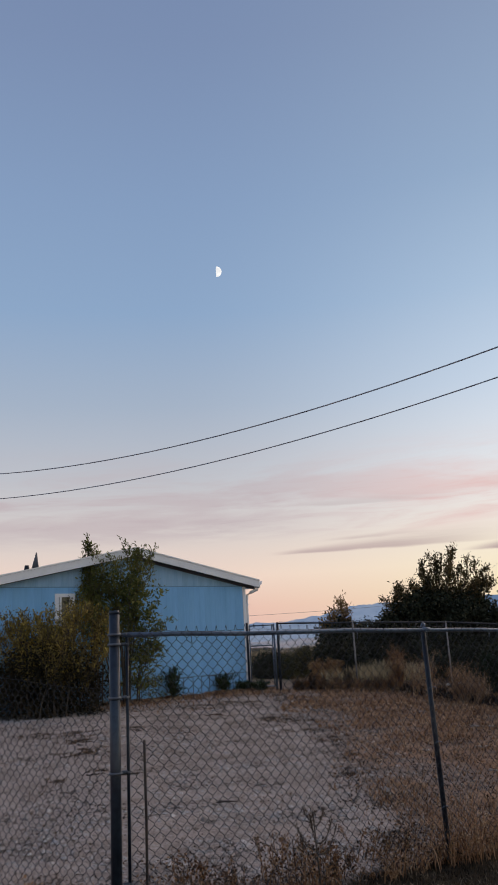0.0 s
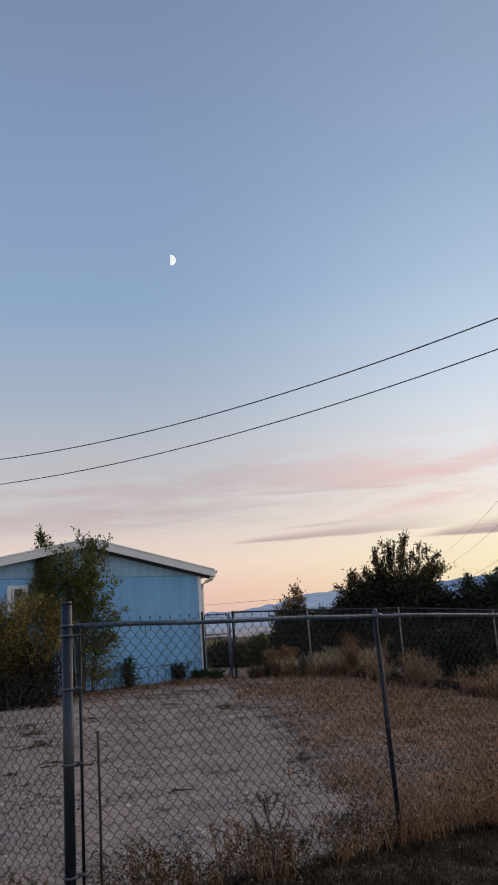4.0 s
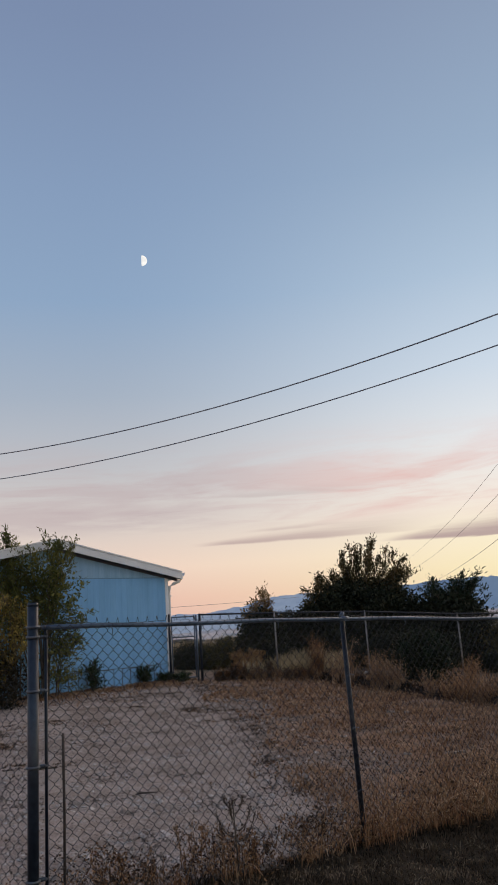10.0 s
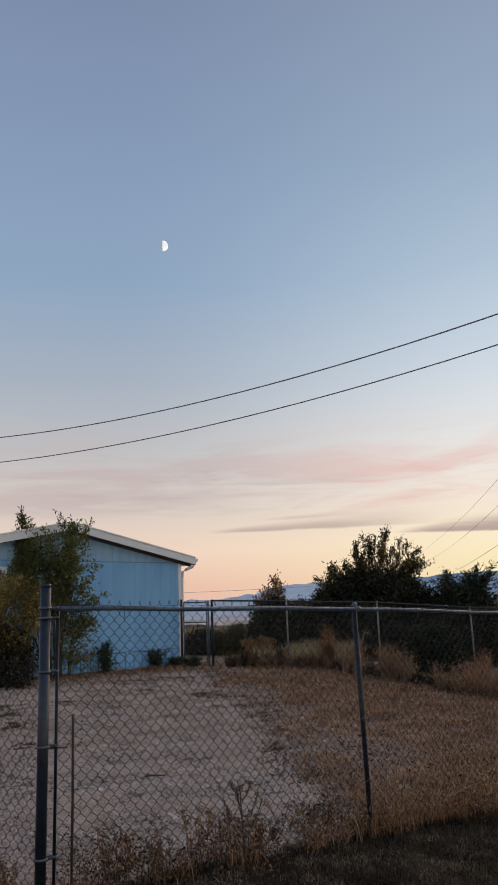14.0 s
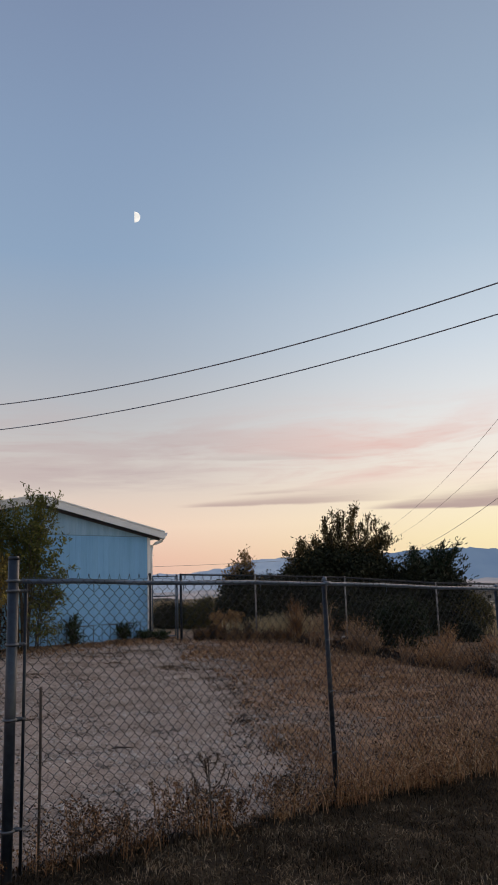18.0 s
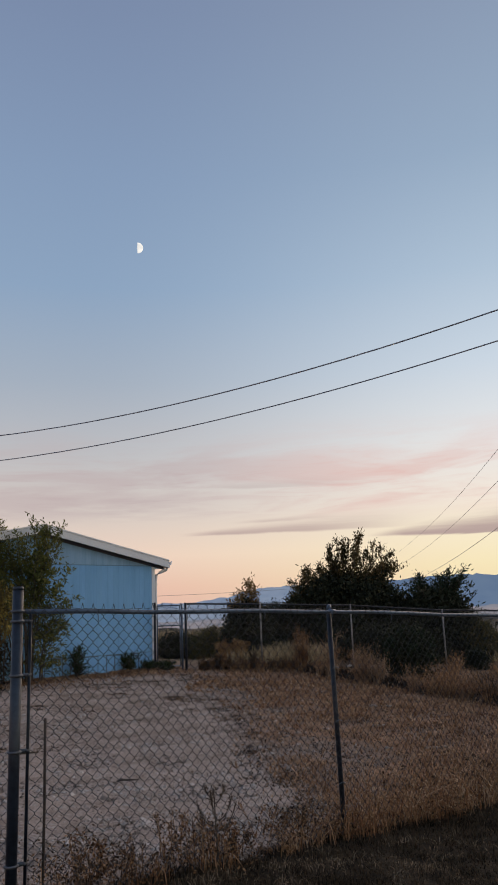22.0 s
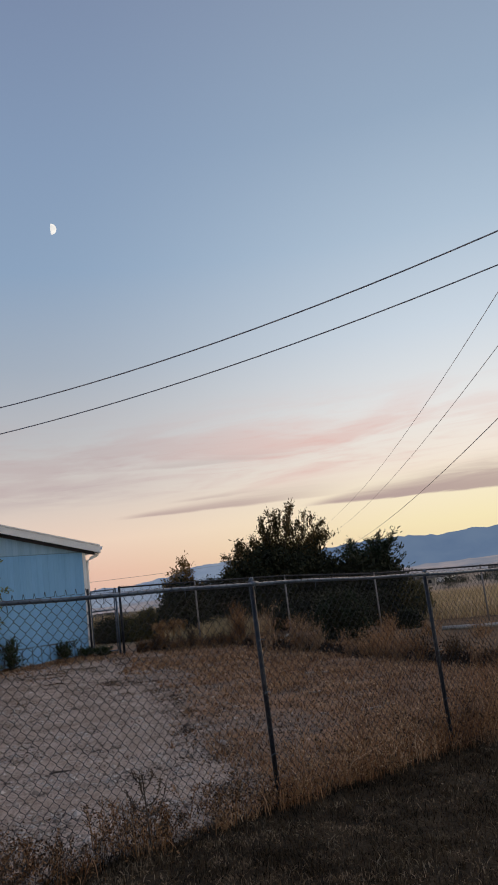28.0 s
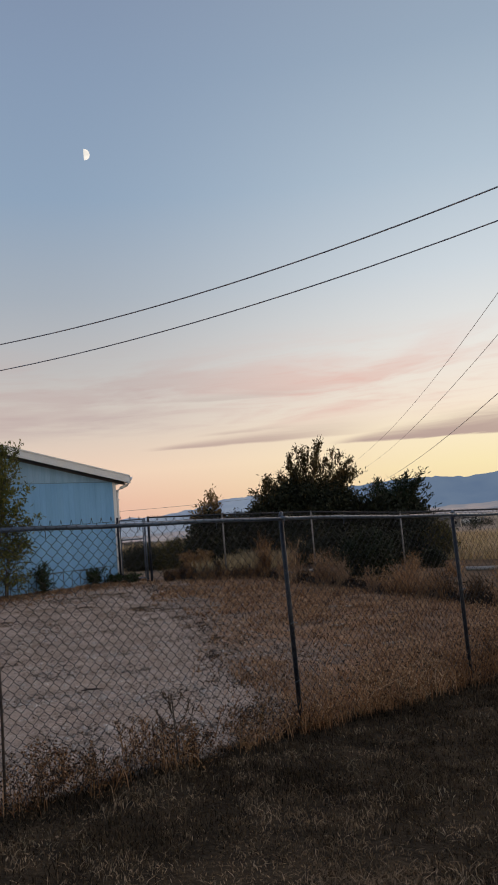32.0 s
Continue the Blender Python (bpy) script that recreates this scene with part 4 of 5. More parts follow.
def feather(limb, tips, rng, base, tip, radius, shoots, reach, droop=0.0, start=0.3):
    """One stem bowing from base to tip, set with short leafy shoots that shorten upwards."""
    base, tip = np.array(base, float), np.array(tip, float)
    k = np.linspace(0, 1, 9)[:, None]
    bow = np.array([(tip - base)[0], (tip - base)[1], 0]) * -0.25
    pts = base + (tip - base) * k + bow * (np.sin(k * math.pi)) + rng.normal(0, 0.03, (9, 3)) * k
    limb.tube(pts, radius * np.linspace(1, 0.25, 9) ** 1.6, 5)
    for _ in range(shoots):
        u = start + (1 - start) * rng.random() ** 0.8
        j = min(int(u * 8), 7)
        q = pts[j] + (pts[j + 1] - pts[j]) * (u * 8 - j)
        a, L = rng.uniform(0, 2 * math.pi), reach * (1.2 - u) * rng.uniform(0.5, 1.3) + 0.08
        d = np.array([math.cos(a), math.sin(a), rng.uniform(0.3, 1.3) - droop])
        d /= np.linalg.norm(d)
        sh = [q, q + d * L * 0.5, q + d * L + np.array([0, 0, L * (0.2 - 0.4 * droop)])]
        limb.tube(sh, [0.007, 0.005, 0.003], 3)
        for w in np.linspace(0.15, 1.0, max(4, int(L / 0.055))):
            g = sh[0] + (sh[1] - sh[0]) * w * 2 if w < 0.5 else sh[1] + (sh[2] - sh[1]) * (w * 2 - 1)
            tips.append((g, d * 0.8))
    tips.extend((pts[7] + (pts[8] - pts[7]) * w, np.array([0, 0, 1.0])) for w in np.linspace(0, 1, 6))


def feather_plant(name, label, category, at, stems, radius, shoots, reach, leaf, per, crown_mat, seed, droop=0.0, start=0.3, slim=0.36, body=None, body_mat=None, aspect=(1, 1)):
    """A plant of slender leafy stems: stems are (foot x, foot y, tip x, tip y, tip height)."""
    rng = np.random.default_rng(seed)
    t = thing(name, (at[0], at[1], gz(at[0], at[1]) - 0.03), label, category)
    limb, tips = TubeBag(), []
    for fx, fy, tx, ty, tz in stems:
        feather(limb, tips, rng, (fx, fy, 0), (tx, ty, tz - t.location.z), radius, shoots, reach, droop, start)
    put_mesh("trunk", limb, M_BARK, t, "", True)
    pos, aim = np.repeat(np.array([q for q, _ in tips]), per, 0), np.repeat(np.array([d for _, d in tips]), per, 0)
    pos = pos + rng.normal(0, leaf * 0.35, pos.shape)
    pos[:, 2] = np.maximum(pos[:, 2], 0.03)
    b = Bag()
    leaves(b, pos, leaf, rng, 0.1, slim, aim)
    put_mesh("crown", b, crown_mat, t)
    if body:
        count, z0, z1, rad, spread, each = body
        u = rng.random(count)
        rr = rad * np.sqrt(rng.random(count)) * np.sqrt(np.maximum(0.1, 1 - (np.maximum(u - 0.3, 0) / 0.8) ** 2))
        a = rng.uniform(0, 2 * math.pi, count)
        c = np.stack([rr * np.cos(a) * aspect[0], rr * np.sin(a) * aspect[1], z0 + (z1 - z0) * u], -1)
        c = (c[:, None] + rng.normal(0, spread, (count, each, 3))).reshape(-1, 3)
        c[:, 2] = np.maximum(c[:, 2], 0.04)
        b = Bag()
        leaves(b, c, leaf, rng, 0.2, 0.6)
        put_mesh("inner_foliage", b, body_mat, t)
    return t


def crown_stems(n, seed, outline, deep, foot, uneven=0.2):
    """Stems whose tips fill an outline of (x, height), uneven and a little short of it."""
    r = np.random.default_rng(seed)
    ox, oz = [q[0] for q in outline], [q[1] for q in outline]
    rows = []
    for i in range(n):
        x = ox[0] + (ox[-1] - ox[0]) * (i + r.random()) / n
        rows.append((r.normal(0, foot), r.normal(0, foot), x, r.normal(0, deep), float(np.interp(x, ox, oz)) * (1 - uneven * r.random() ** 1.5)))
    return rows


def brush_clump(x, y, h, w, seed, label, stems, mat, head_mat):
    """A clump of dry stems fanning out of one foot, finely branched, with ragged tops."""
    r = np.random.default_rng(seed)
    t = thing("dry_brush", (x, y, gz(x, y) - 0.02), label, "brush", "brush clumps")
    b, heads, p0 = Bag(), Bag(), []
    lean = r.normal(0, 1, (stems, 2)) * w / h * 0.75 + r.normal(0, 0.12, 2)
    length = h * r.uniform(0.45, 1.08, stems)
    foot = r.normal(0, w * 0.35, (stems, 2))
    for k in range(stems):
        d = np.array([lean[k, 0], lean[k, 1], 1.0])
        d /= np.linalg.norm(d)
        base = np.array([foot[k, 0], foot[k, 1], 0.0])
        mid, tip = base + d * length[k] * 0.55, base + d * length[k] + np.array([lean[k, 0], lean[k, 1], -0.25]) * 0.12 * length[k]
        side = np.cross(d, r.normal(size=3))
        side *= 0.0045 / (np.linalg.norm(side) + 1e-9)
        b.add([base - side, base + side, mid + side * 0.8, mid - side * 0.8], [(0, 1, 2, 3)])
        b.add([mid - side * 0.8, mid + side * 0.8, tip + side * 0.3, tip - side * 0.3], [(0, 1, 2, 3)])
        for q in r.uniform(0.3, 1.0, 5):
            st = base + (mid - base) * q / 0.55 if q < 0.55 else mid + (tip - mid) * (q - 0.55) / 0.45
            en = st + (d + r.normal(0, 0.55, 3)) * length[k] * 0.17
            b.add([st - side * 0.5, st + side * 0.5, en + side * 0.2, en - side * 0.2], [(0, 1, 2, 3)])
            p0 += [st + (en - st) * u for u in (0.35, 0.65, 1.0)]
    tagged(put_mesh("stalk", b, mat, t), kind="stuff")
    p0 = np.array(p0)
    p0[:, 2] = np.maximum(p0[:, 2], 0.03)
    leaves(heads, p0 + r.normal(0, 0.018, p0.shape), 0.034, r, 0.4, 0.34)
    tagged(put_mesh("seed_head", heads, head_mat, t), kind="stuff")


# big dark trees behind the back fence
# inner leaves much darker than the shoots, which carry sunlight in their colour
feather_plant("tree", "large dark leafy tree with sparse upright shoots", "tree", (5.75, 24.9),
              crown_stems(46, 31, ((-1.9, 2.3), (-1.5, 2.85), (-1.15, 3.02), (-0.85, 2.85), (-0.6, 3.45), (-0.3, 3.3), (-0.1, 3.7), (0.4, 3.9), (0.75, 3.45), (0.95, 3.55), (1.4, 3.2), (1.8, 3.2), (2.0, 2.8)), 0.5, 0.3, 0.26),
              0.04, 28, 0.27, 0.105, 3, M_LIT_SHOOT, 31, -0.9, 0.45, 0.32, (270, 0.2, 2.35, 2.0, 0.18, 170), M_DARKTREE, (1.05, 0.8))
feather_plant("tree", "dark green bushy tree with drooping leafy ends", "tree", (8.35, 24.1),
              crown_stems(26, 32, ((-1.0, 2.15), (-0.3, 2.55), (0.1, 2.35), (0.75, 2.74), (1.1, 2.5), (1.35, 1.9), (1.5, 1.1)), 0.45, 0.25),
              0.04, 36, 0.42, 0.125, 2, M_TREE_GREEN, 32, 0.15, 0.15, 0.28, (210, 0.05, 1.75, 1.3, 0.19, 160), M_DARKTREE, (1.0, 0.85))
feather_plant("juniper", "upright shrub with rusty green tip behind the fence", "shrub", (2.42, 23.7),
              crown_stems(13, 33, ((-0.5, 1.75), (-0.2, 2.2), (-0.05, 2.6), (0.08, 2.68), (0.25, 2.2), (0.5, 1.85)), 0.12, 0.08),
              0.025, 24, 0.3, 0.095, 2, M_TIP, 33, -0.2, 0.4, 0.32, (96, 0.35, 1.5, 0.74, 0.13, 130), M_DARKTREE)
plant("shrub", "dark rounded shrub between the trees", "shrub", (3.65, 25.8), 6, 0.5, 1.6, 0.03, (7, 4), 0.07, 3, M_DARKTREE, 39, 0.04, 0.14, 2, 0.4, (80, 0.55, 1.5, 0.9, 0.18, 120))
for x, y, h, sd in ((6.3, 21.7, 0.95, 71), (6.85, 21.55, 0.95, 72), (5.75, 22.1, 0.8, 73), (7.4, 21.6, 0.8, 75), (4.95, 22.7, 0.55, 74)):
    plant("shrub", "low dark undergrowth shrub at the foot of the trees", "shrub", (x, y), 6, 0.7, h * 0.8, 0.012, (6, 4), 0.07, 3, M_DARKTREE, sd, 0.05, 0.15, 2, 0.3, (34, 0.04, h, 0.45, 0.13, 110), "undergrowth shrubs")
plant("shrub", "olive green leafy bush beside the dark trees", "shrub", (9.45, 23.2), 6, 0.7, 0.9, 0.014, (7, 4), 0.07, 3, M_HEDGE, 76, 0.05, 0.15, 2, 0.3, (40, 0.04, 1.05, 0.42, 0.13, 110))
plant("shrub", "dark bush hanging over the bank below the trees", "shrub", (5.2, 17.25), 8, 0.7, 0.8, 0.014, (7, 4), 0.07, 3, M_DARKTREE, 78, 0.05, 0.15, 2, 0.3, (60, 0.04, 0.95, 0.5, 0.13, 110), "", M_TREE_GREEN)
plant("shrub", "small dark round bush at the edge of the field", "shrub", (7.6, 19.2), 6, 0.7, 0.36, 0.01, (6, 4), 0.05, 3, M_DARKTREE, 77, 0.05, 0.15, 2, 0.2, (26, 0.03, 0.42, 0.3, 0.08, 90))
plant("hedge_shrub", "clipped dark green shrub beyond the gate", "shrub", (0.3, 26.6), 7, 0.7, 0.78, 0.02, (7, 4), 0.06, 3, M_DARKTREE, 34, 0.0, 0.14, 2, 0.4,
      (70, 0.12, 0.72, 0.62, 0.12, 120), "hedge shrubs", M_DARKTREE, (1.1, 0.8))
plant("hedge_shrub", "clipped green shrub beyond the gate", "shrub", (1.35, 26.2), 7, 0.7, 0.82, 0.02, (7, 4), 0.06, 3, M_HEDGE, 35, 0.0, 0.14, 2, 0.4,
      (70, 0.12, 0.78, 0.58, 0.12, 120), "hedge shrubs", M_HEDGE)
plant("dry_brush", "rusty orange dry bush beyond the fence", "brush", (1.85, 23.0), 12, 0.6, 0.5, 0.008, (7, 4), 0.06, 4, M_RUSTY, 40, 0.02, 0.15, 2, 0.3, (18, 0.05, 0.4, 0.34, 0.1, 60), "brush clumps")
# against the house
feather_plant("elm_sapling", "leafy olive green elm sapling against the house", "tree", (-3.1, 18.6),
              [(-0.7, 0, -0.8, 0.0, 3.98), (-0.7, 0, -0.98, 0.05, 3.65), (-0.6, 0, -0.66, 0.05, 3.7), (-0.65, 0, -0.76, -0.05, 3.8), (-0.7, 0, -0.88, 0.1, 3.5), (-0.5, 0, -0.52, 0.0, 3.4), (-0.2, 0, -0.95, -0.3, 2.6), (-0.25, -0.1, -1.1, -0.4, 2.1),
               (0.1, 0, 0.15, -0.1, 3.8), (0.1, 0.1, 0.35, 0.1, 3.65), (0.0, 0, 0.6, 0.0, 3.5), (0.05, 0, 0.25, 0.05, 3.5), (0.0, -0.1, -0.2, -0.1, 3.0), (-0.1, 0.05, -0.4, 0.2, 2.9),
               (0.1, -0.1, 0.2, -0.2, 3.0), (-0.1, -0.1, -0.6, -0.2, 2.8), (0.05, 0.05, 0.0, 0.2, 2.7), (-0.2, 0, -0.85, -0.15, 3.1), (-0.25, 0, -1.15, -0.1, 2.75), (-0.2, 0, -1.2, -0.2, 2.5), (-0.15, 0, -1.0, 0.0, 2.85), (0.1, 0, 0.72, 0.05, 3.55), (0.1, 0, 0.5, -0.05, 3.6), (0.0, 0, -0.3, 0.0, 3.45), (0.0, 0.05, -0.05, 0.05, 3.4), (0.0, 0, -0.45, -0.05, 3.2), (0.05, 0, 0.4, 0.0, 3.2), (-0.6, 0, -0.78, 0.05, 3.35), (-0.6, 0, -1.0, 0.0, 3.3), (-0.6, 0, -0.7, 0.0, 3.1)],
              0.024, 23, 0.34, 0.09, 3, M_ELM, 137, -0.35, 0.42, 0.32, (18, 2.0, 3.0, 0.4, 0.18, 44), M_ELM, (1.2, 0.7))
feather_plant("elm_sapling", "thin drooping leafy green elm shoots against the house", "tree", (-2.85, 18.8),
              [(0.0, 0, 0.68, 0.0, 2.75), (0.05, 0.05, 0.4, -0.1, 2.35), (0.0, -0.05, 0.78, 0.1, 2.05), (0.05, 0, 0.2, 0.1, 2.9), (0.0, 0.05, 0.5, -0.05, 1.4), (0.0, 0.05, 0.1, -0.05, 1.9)],
              0.014, 30, 0.45, 0.11, 2, M_ELM, 138, 0.6, 0.2, 0.32)
# lower inner leaves get the shade-dark copy of the leaf colour
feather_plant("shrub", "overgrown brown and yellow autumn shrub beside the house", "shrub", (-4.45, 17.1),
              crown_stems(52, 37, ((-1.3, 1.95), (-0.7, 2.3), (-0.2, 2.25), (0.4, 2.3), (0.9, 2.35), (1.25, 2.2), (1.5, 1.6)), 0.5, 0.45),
              0.016, 24, 0.4, 0.06, 3, M_SHRUB, 37, -0.4, 0.25, 0.42, (150, 0.05, 1.2, 1.1, 0.18, 130), M_SHRUB_SHADE, (1.1, 0.8))
for (x, y), h, w, sd in (((-2.1, 19.8), 0.66, 0.2, 41), ((-0.95, 20.9), 0.42, 0.16, 42), ((-0.45, 21.2), 0.12, 0.07, 43), ((0.0, 21.15), 0.14, 0.08, 46)):
    r_g = np.random.default_rng(sd)
    z0 = gz(x, y)
    feather_plant("green_weed", "ragged dark green weed at the foot of the wall", "weed", (x, y),
                  [(r_g.normal(0, 0.04), r_g.normal(0, 0.04), r_g.normal(0, w), r_g.normal(0, w), z0 + h * r_g.uniform(0.3, 1.1)) for _ in range(10)],
                  0.006, 8, 0.15, 0.07, 2, M_WEED, sd, 0.1, 0.1, 0.5)

# dry brush along the back fence, clump by clump
BUSHY, STICKS, LOW = "dense rust-brown dry bush by the fence", "thin pale dry stalks standing on the bank", "low dark brown dry scrub along the bank"
for i, (x, y, h, w, stems, label, mat, head) in enumerate((
        (2.31, 20.7, 0.5, 0.13, 40, LOW, M_DUFF, M_DUFF), (3.44, 20.1, 0.94, 0.17, 150, BUSHY, M_BRUSH, M_BRUSH),
        (3.78, 18.3, 1.0, 0.24, 46, STICKS, M_TAN, M_BRUSH), (3.62, 18.9, 0.8, 0.14, 26, STICKS, M_TAN, M_BRUSH), (4.18, 16.7, 0.78, 0.25, 110, BUSHY, M_TAN, M_BRUSH), (4.36, 16.2, 0.66, 0.2, 60, BUSHY, M_TAN, M_TAN),
        (4.66, 14.95, 0.6, 0.14, 20, STICKS, M_TAN, M_TAN), (4.8, 14.5, 0.42, 0.14, 24, STICKS, M_BRUSH, M_BRUSH), (4.93, 13.95, 0.64, 0.26, 120, "leaning brown tussock on the bank", M_BRUSH, M_BRUSH), (5.08, 13.5, 0.5, 0.2, 80, BUSHY, M_TAN, M_BRUSH),
        (5.24, 12.85, 0.55, 0.18, 56, BUSHY, M_BRUSH, M_DUFF), (5.5, 12.1, 0.34, 0.2, 46, LOW, M_DUFF, M_DUFF), (5.56, 11.5, 0.5, 0.16, 16, STICKS, M_TAN, M_TAN), (5.75, 11.0, 0.28, 0.2, 40, LOW, M_BRUSH, M_DUFF), (6.0, 10.3, 0.4, 0.2, 40, LOW, M_BRUSH, M_BRUSH),
        (6.1, 16.6, 0.5, 0.2, 50, BUSHY, M_BRUSH, M_BRUSH), (6.6, 15.6, 0.4, 0.22, 46, LOW, M_BRUSH, M_BRUSH), (7.2, 14.6, 0.4, 0.2, 40, LOW, M_BRUSH, M_BRUSH))):
    brush_clump(x, y, h, w, 60 + i, label, stems, mat, head)
r_b = np.random.default_rng(90)
for i in range(17):
    x = 0.85 + 0.16 * i + r_b.normal(0, 0.03)
    brush_clump(x, 20.62 - (x - 2.9) * 0.194 + r_b.normal(0, 0.06), r_b.uniform(0.24, 0.42), 0.1, 100 + i, LOW, 52, M_BRUSH if i % 3 else M_DUFF, M_DUFF if i % 2 else M_BRUSH)

# ---- grass and gravel, nobody could count ----


def stuff(name, bag, mat, label, category):
    ob = put_mesh(name, bag, mat)
    tagged(ob, label, category, "", "stuff")


def lift(x, y):
    z = ground_z(x, y)
    return np.stack([x, y, z], -1)


def fence_place(s, out):
    return F0.x + FD.x * s + FD.y * out, F0.y + FD.y * s - FD.x * out


rng = np.random.default_rng(51)
b, heads, dead = Bag(), Bag(), Bag()
for i in range(380):
    s = 1.75 + 6.9 * rng.random() ** 0.9
    far = i % 6 == 0
    back = rng.exponential(0.75 if far else 0.24) * min(1.3, max(0.25, (s - 1.2) / 2.6)) + 0.02 - 0.1 * float(vnoise(s * 2.7, 0.3, 31)) + rng.normal(0, 0.04)
    n = int(rng.integers(4, 12)) if far else int(rng.integers(8, 34))
    h = rng.uniform(0.13, 0.52) * min(1.5, max(0.5, (s - 0.9) / 3.1)) * max(0.3, 1 - 0.25 * max(back, 0)) * (0.55 + 0.85 * float(vnoise(s * 1.9, 5.3, 49)))
    q = lift(*fence_place(s + rng.normal(0, 0.09, n), -back + rng.normal(0, 0.05, n)))
    blades(b, q, h * rng.uniform(0.5, 1.1, n), rng, 0.0027, rng.uniform(0.25, 0.6), 0.6)
    m = n * 3
    q = q[rng.integers(0, n, m)] + rng.normal(0, 0.03, (m, 3))
    q[:, 2] += h * (0.25 + 0.85 * rng.random(m))
    leaves(heads, q, 0.023, rng, 0.6, 0.34)
    if i % 4 == 0:
        q = q[::2] + rng.normal(0, 0.03, q[::2].shape)
        leaves(dead, q, 0.03, rng, 0.3, 0.45)
n = 420
s = rng.uniform(2.2, 8.6, n)
s = s[vnoise(s * 1.9, s * 0 + 5.3, 49) > rng.uniform(0.2, 0.9, n)]
n = len(s)
q = lift(*fence_place(s, -rng.exponential(0.22, n)))
hs = rng.uniform(0.35, 0.62, n) * np.clip((s - 0.6) / 3.2, 0.6, 1.15)
blades(b, q, hs, rng, 0.0026, 0.3, 0.5)
q = np.repeat(q, 5, 0) + rng.normal(0, 0.03, (5 * n, 3))
q[:, 2] += np.repeat(hs, 5) * rng.uniform(0.6, 0.95, 5 * n)
leaves(heads, q, 0.02, rng, 0.6, 0.3)
n = 2600
s = rng.uniform(-0.5, 8.6, n)
s = s[vnoise(s * 4.0, s * 0 + 3, 23) > rng.uniform(0.2, 0.9, n)]
n = len(s)
back = rng.normal(0.02, 0.07, n)
blades(b, lift(*fence_place(s, -back)), 0.2 * rng.uniform(0.3, 1.1, n), rng, 0.003, 0.5)
tangle = Bag()
n = 1200
s = rng.uniform(-0.45, 2.7, n)
s = s[vnoise(s * 4.3, s * 0 + 1, 43) > rng.uniform(0.15, 0.95, n)]
back = rng.normal(0.1, 0.11, len(s))
q = lift(*fence_place(s, -back))
h = 0.05 + 0.27 * vnoise(s * 4.3, s * 0 + 1, 43) ** 1.3
blades(tangle, q, h, rng, 0.0014, 0.45, 0.6)
flakes = Bag()
for bag, m, size in ((tangle, 2100, 0.019), (flakes, 2600, 0.021)):
    k = rng.integers(0, len(s), m)
    c = q[k] + rng.normal(0, 0.028, (m, 3))
    c[:, 2] = q[k, 2] + h[k] * (0.05 + 0.95 * rng.random(m))
    leaves(bag, c, size, rng, 0.3, 0.5)
stuff("weed_tangle", tangle, M_DUFF, "low brown tangle of dry weeds along the fence", "weeds")
stuff("weed_leaves", flakes, M_BRUSH, "curled tan leaves on the weeds along the fence", "weeds")
stuff("tall_dry_grass", b, M_STRAW, "tall straw-brown dry grass along the fence", "grass")
stuff("dead_weed_leaves", dead, M_DUFF, "dark dead weed leaves among the tall grass", "weeds")
stuff("grass_seed", heads, M_SEED, "seedy reddish tops of the tall dry grass", "grass")

b = Bag()
n = 52000
x, y = rng.uniform(0.6, 7.5, n), 6.5 + 14.5 * rng.random(n) ** 1.25
keep = (x + 1.2 * (vnoise(x * 0.9, y * 0.9, 8) - 0.5) * 2 > 1.3) & (ledge_side(x, y) < 0.2)
x, y = x[keep], y[keep]
clump = vnoise(x * 2.2, y * 2.2, 9)
keep = clump > rng.uniform(0.1, 0.75, len(x))
x, y = x[keep], y[keep]
blades(b, lift(x, y), 0.06 + 0.05 * vnoise(x * 1.2, y * 1.2, 18), rng, 0.0055, 0.8, 0.8)
n = 15000
s, out = rng.uniform(-0.6, 5.0, n), 0.06 + rng.exponential(0.55, n)
x, y = H_C.x + H_U.x * s + H_N.x * out, H_C.y + H_U.y * s + H_N.y * out
keep = vnoise(x * 2.7, y * 2.7, 36) > rng.uniform(0.15, 0.9, n)
blades(b, lift(x[keep], y[keep]), 0.04 + 0.06 * vnoise(x[keep] * 2, y[keep] * 2, 37), rng, 0.01, 0.9, 0.7)
stuff("dry_thatch", b, M_THATCH, "short matted dry grass over the yard", "grass")

b, pale = Bag(), Bag()
n = 210000
x, y = rng.uniform(-2.2, 5.4, n), rng.uniform(3.0, 8.0, n)
side = (x - F0.x) * FD.y - (y - F0.y) * FD.x
keep = side > -0.16 + 0.22 * (vnoise(x * 5, y * 5, 26) - 0.3)
x, y = x[keep], y[keep]
keep = 0.5 * vnoise(x * 4.3, y * 4.3, 12) + 0.5 * vnoise(x * 10.3, y * 10.3, 17) > rng.uniform(0.02, 0.62, len(x))
x, y = x[keep], y[keep]
tuft = 0.45 * vnoise(x * 2.7, y * 2.7, 27) + 0.4 * vnoise(x * 8, y * 8, 28) + 0.15 * vnoise(x * 1.3, y * 1.3, 29)
worn_spot = np.exp(-((x - 0.97) ** 2 / 0.1 + (y - 3.38) ** 2 / 0.05)) * 0.6 + 0.34 * np.clip((4.6 - y) / 1.0, 0, 1) * np.clip((1.9 - x) / 0.9, 0, 1) * (0.35 + vnoise(x * 2.3, y * 2.3, 41))
light = 0.45 + 0.55 * (tuft - 0.45) / 0.55 + worn_spot + rng.normal(0, 0.1, len(x)) > 0.69 + 0.05 * np.clip(x - 1.6, 0, 1)
h = 0.018 + 0.05 * vnoise(x * 5.5, y * 5.5, 13) * vnoise(x * 2.1, y * 2.1, 45) + 0.012 * vnoise(x * 9, y * 9, 46)
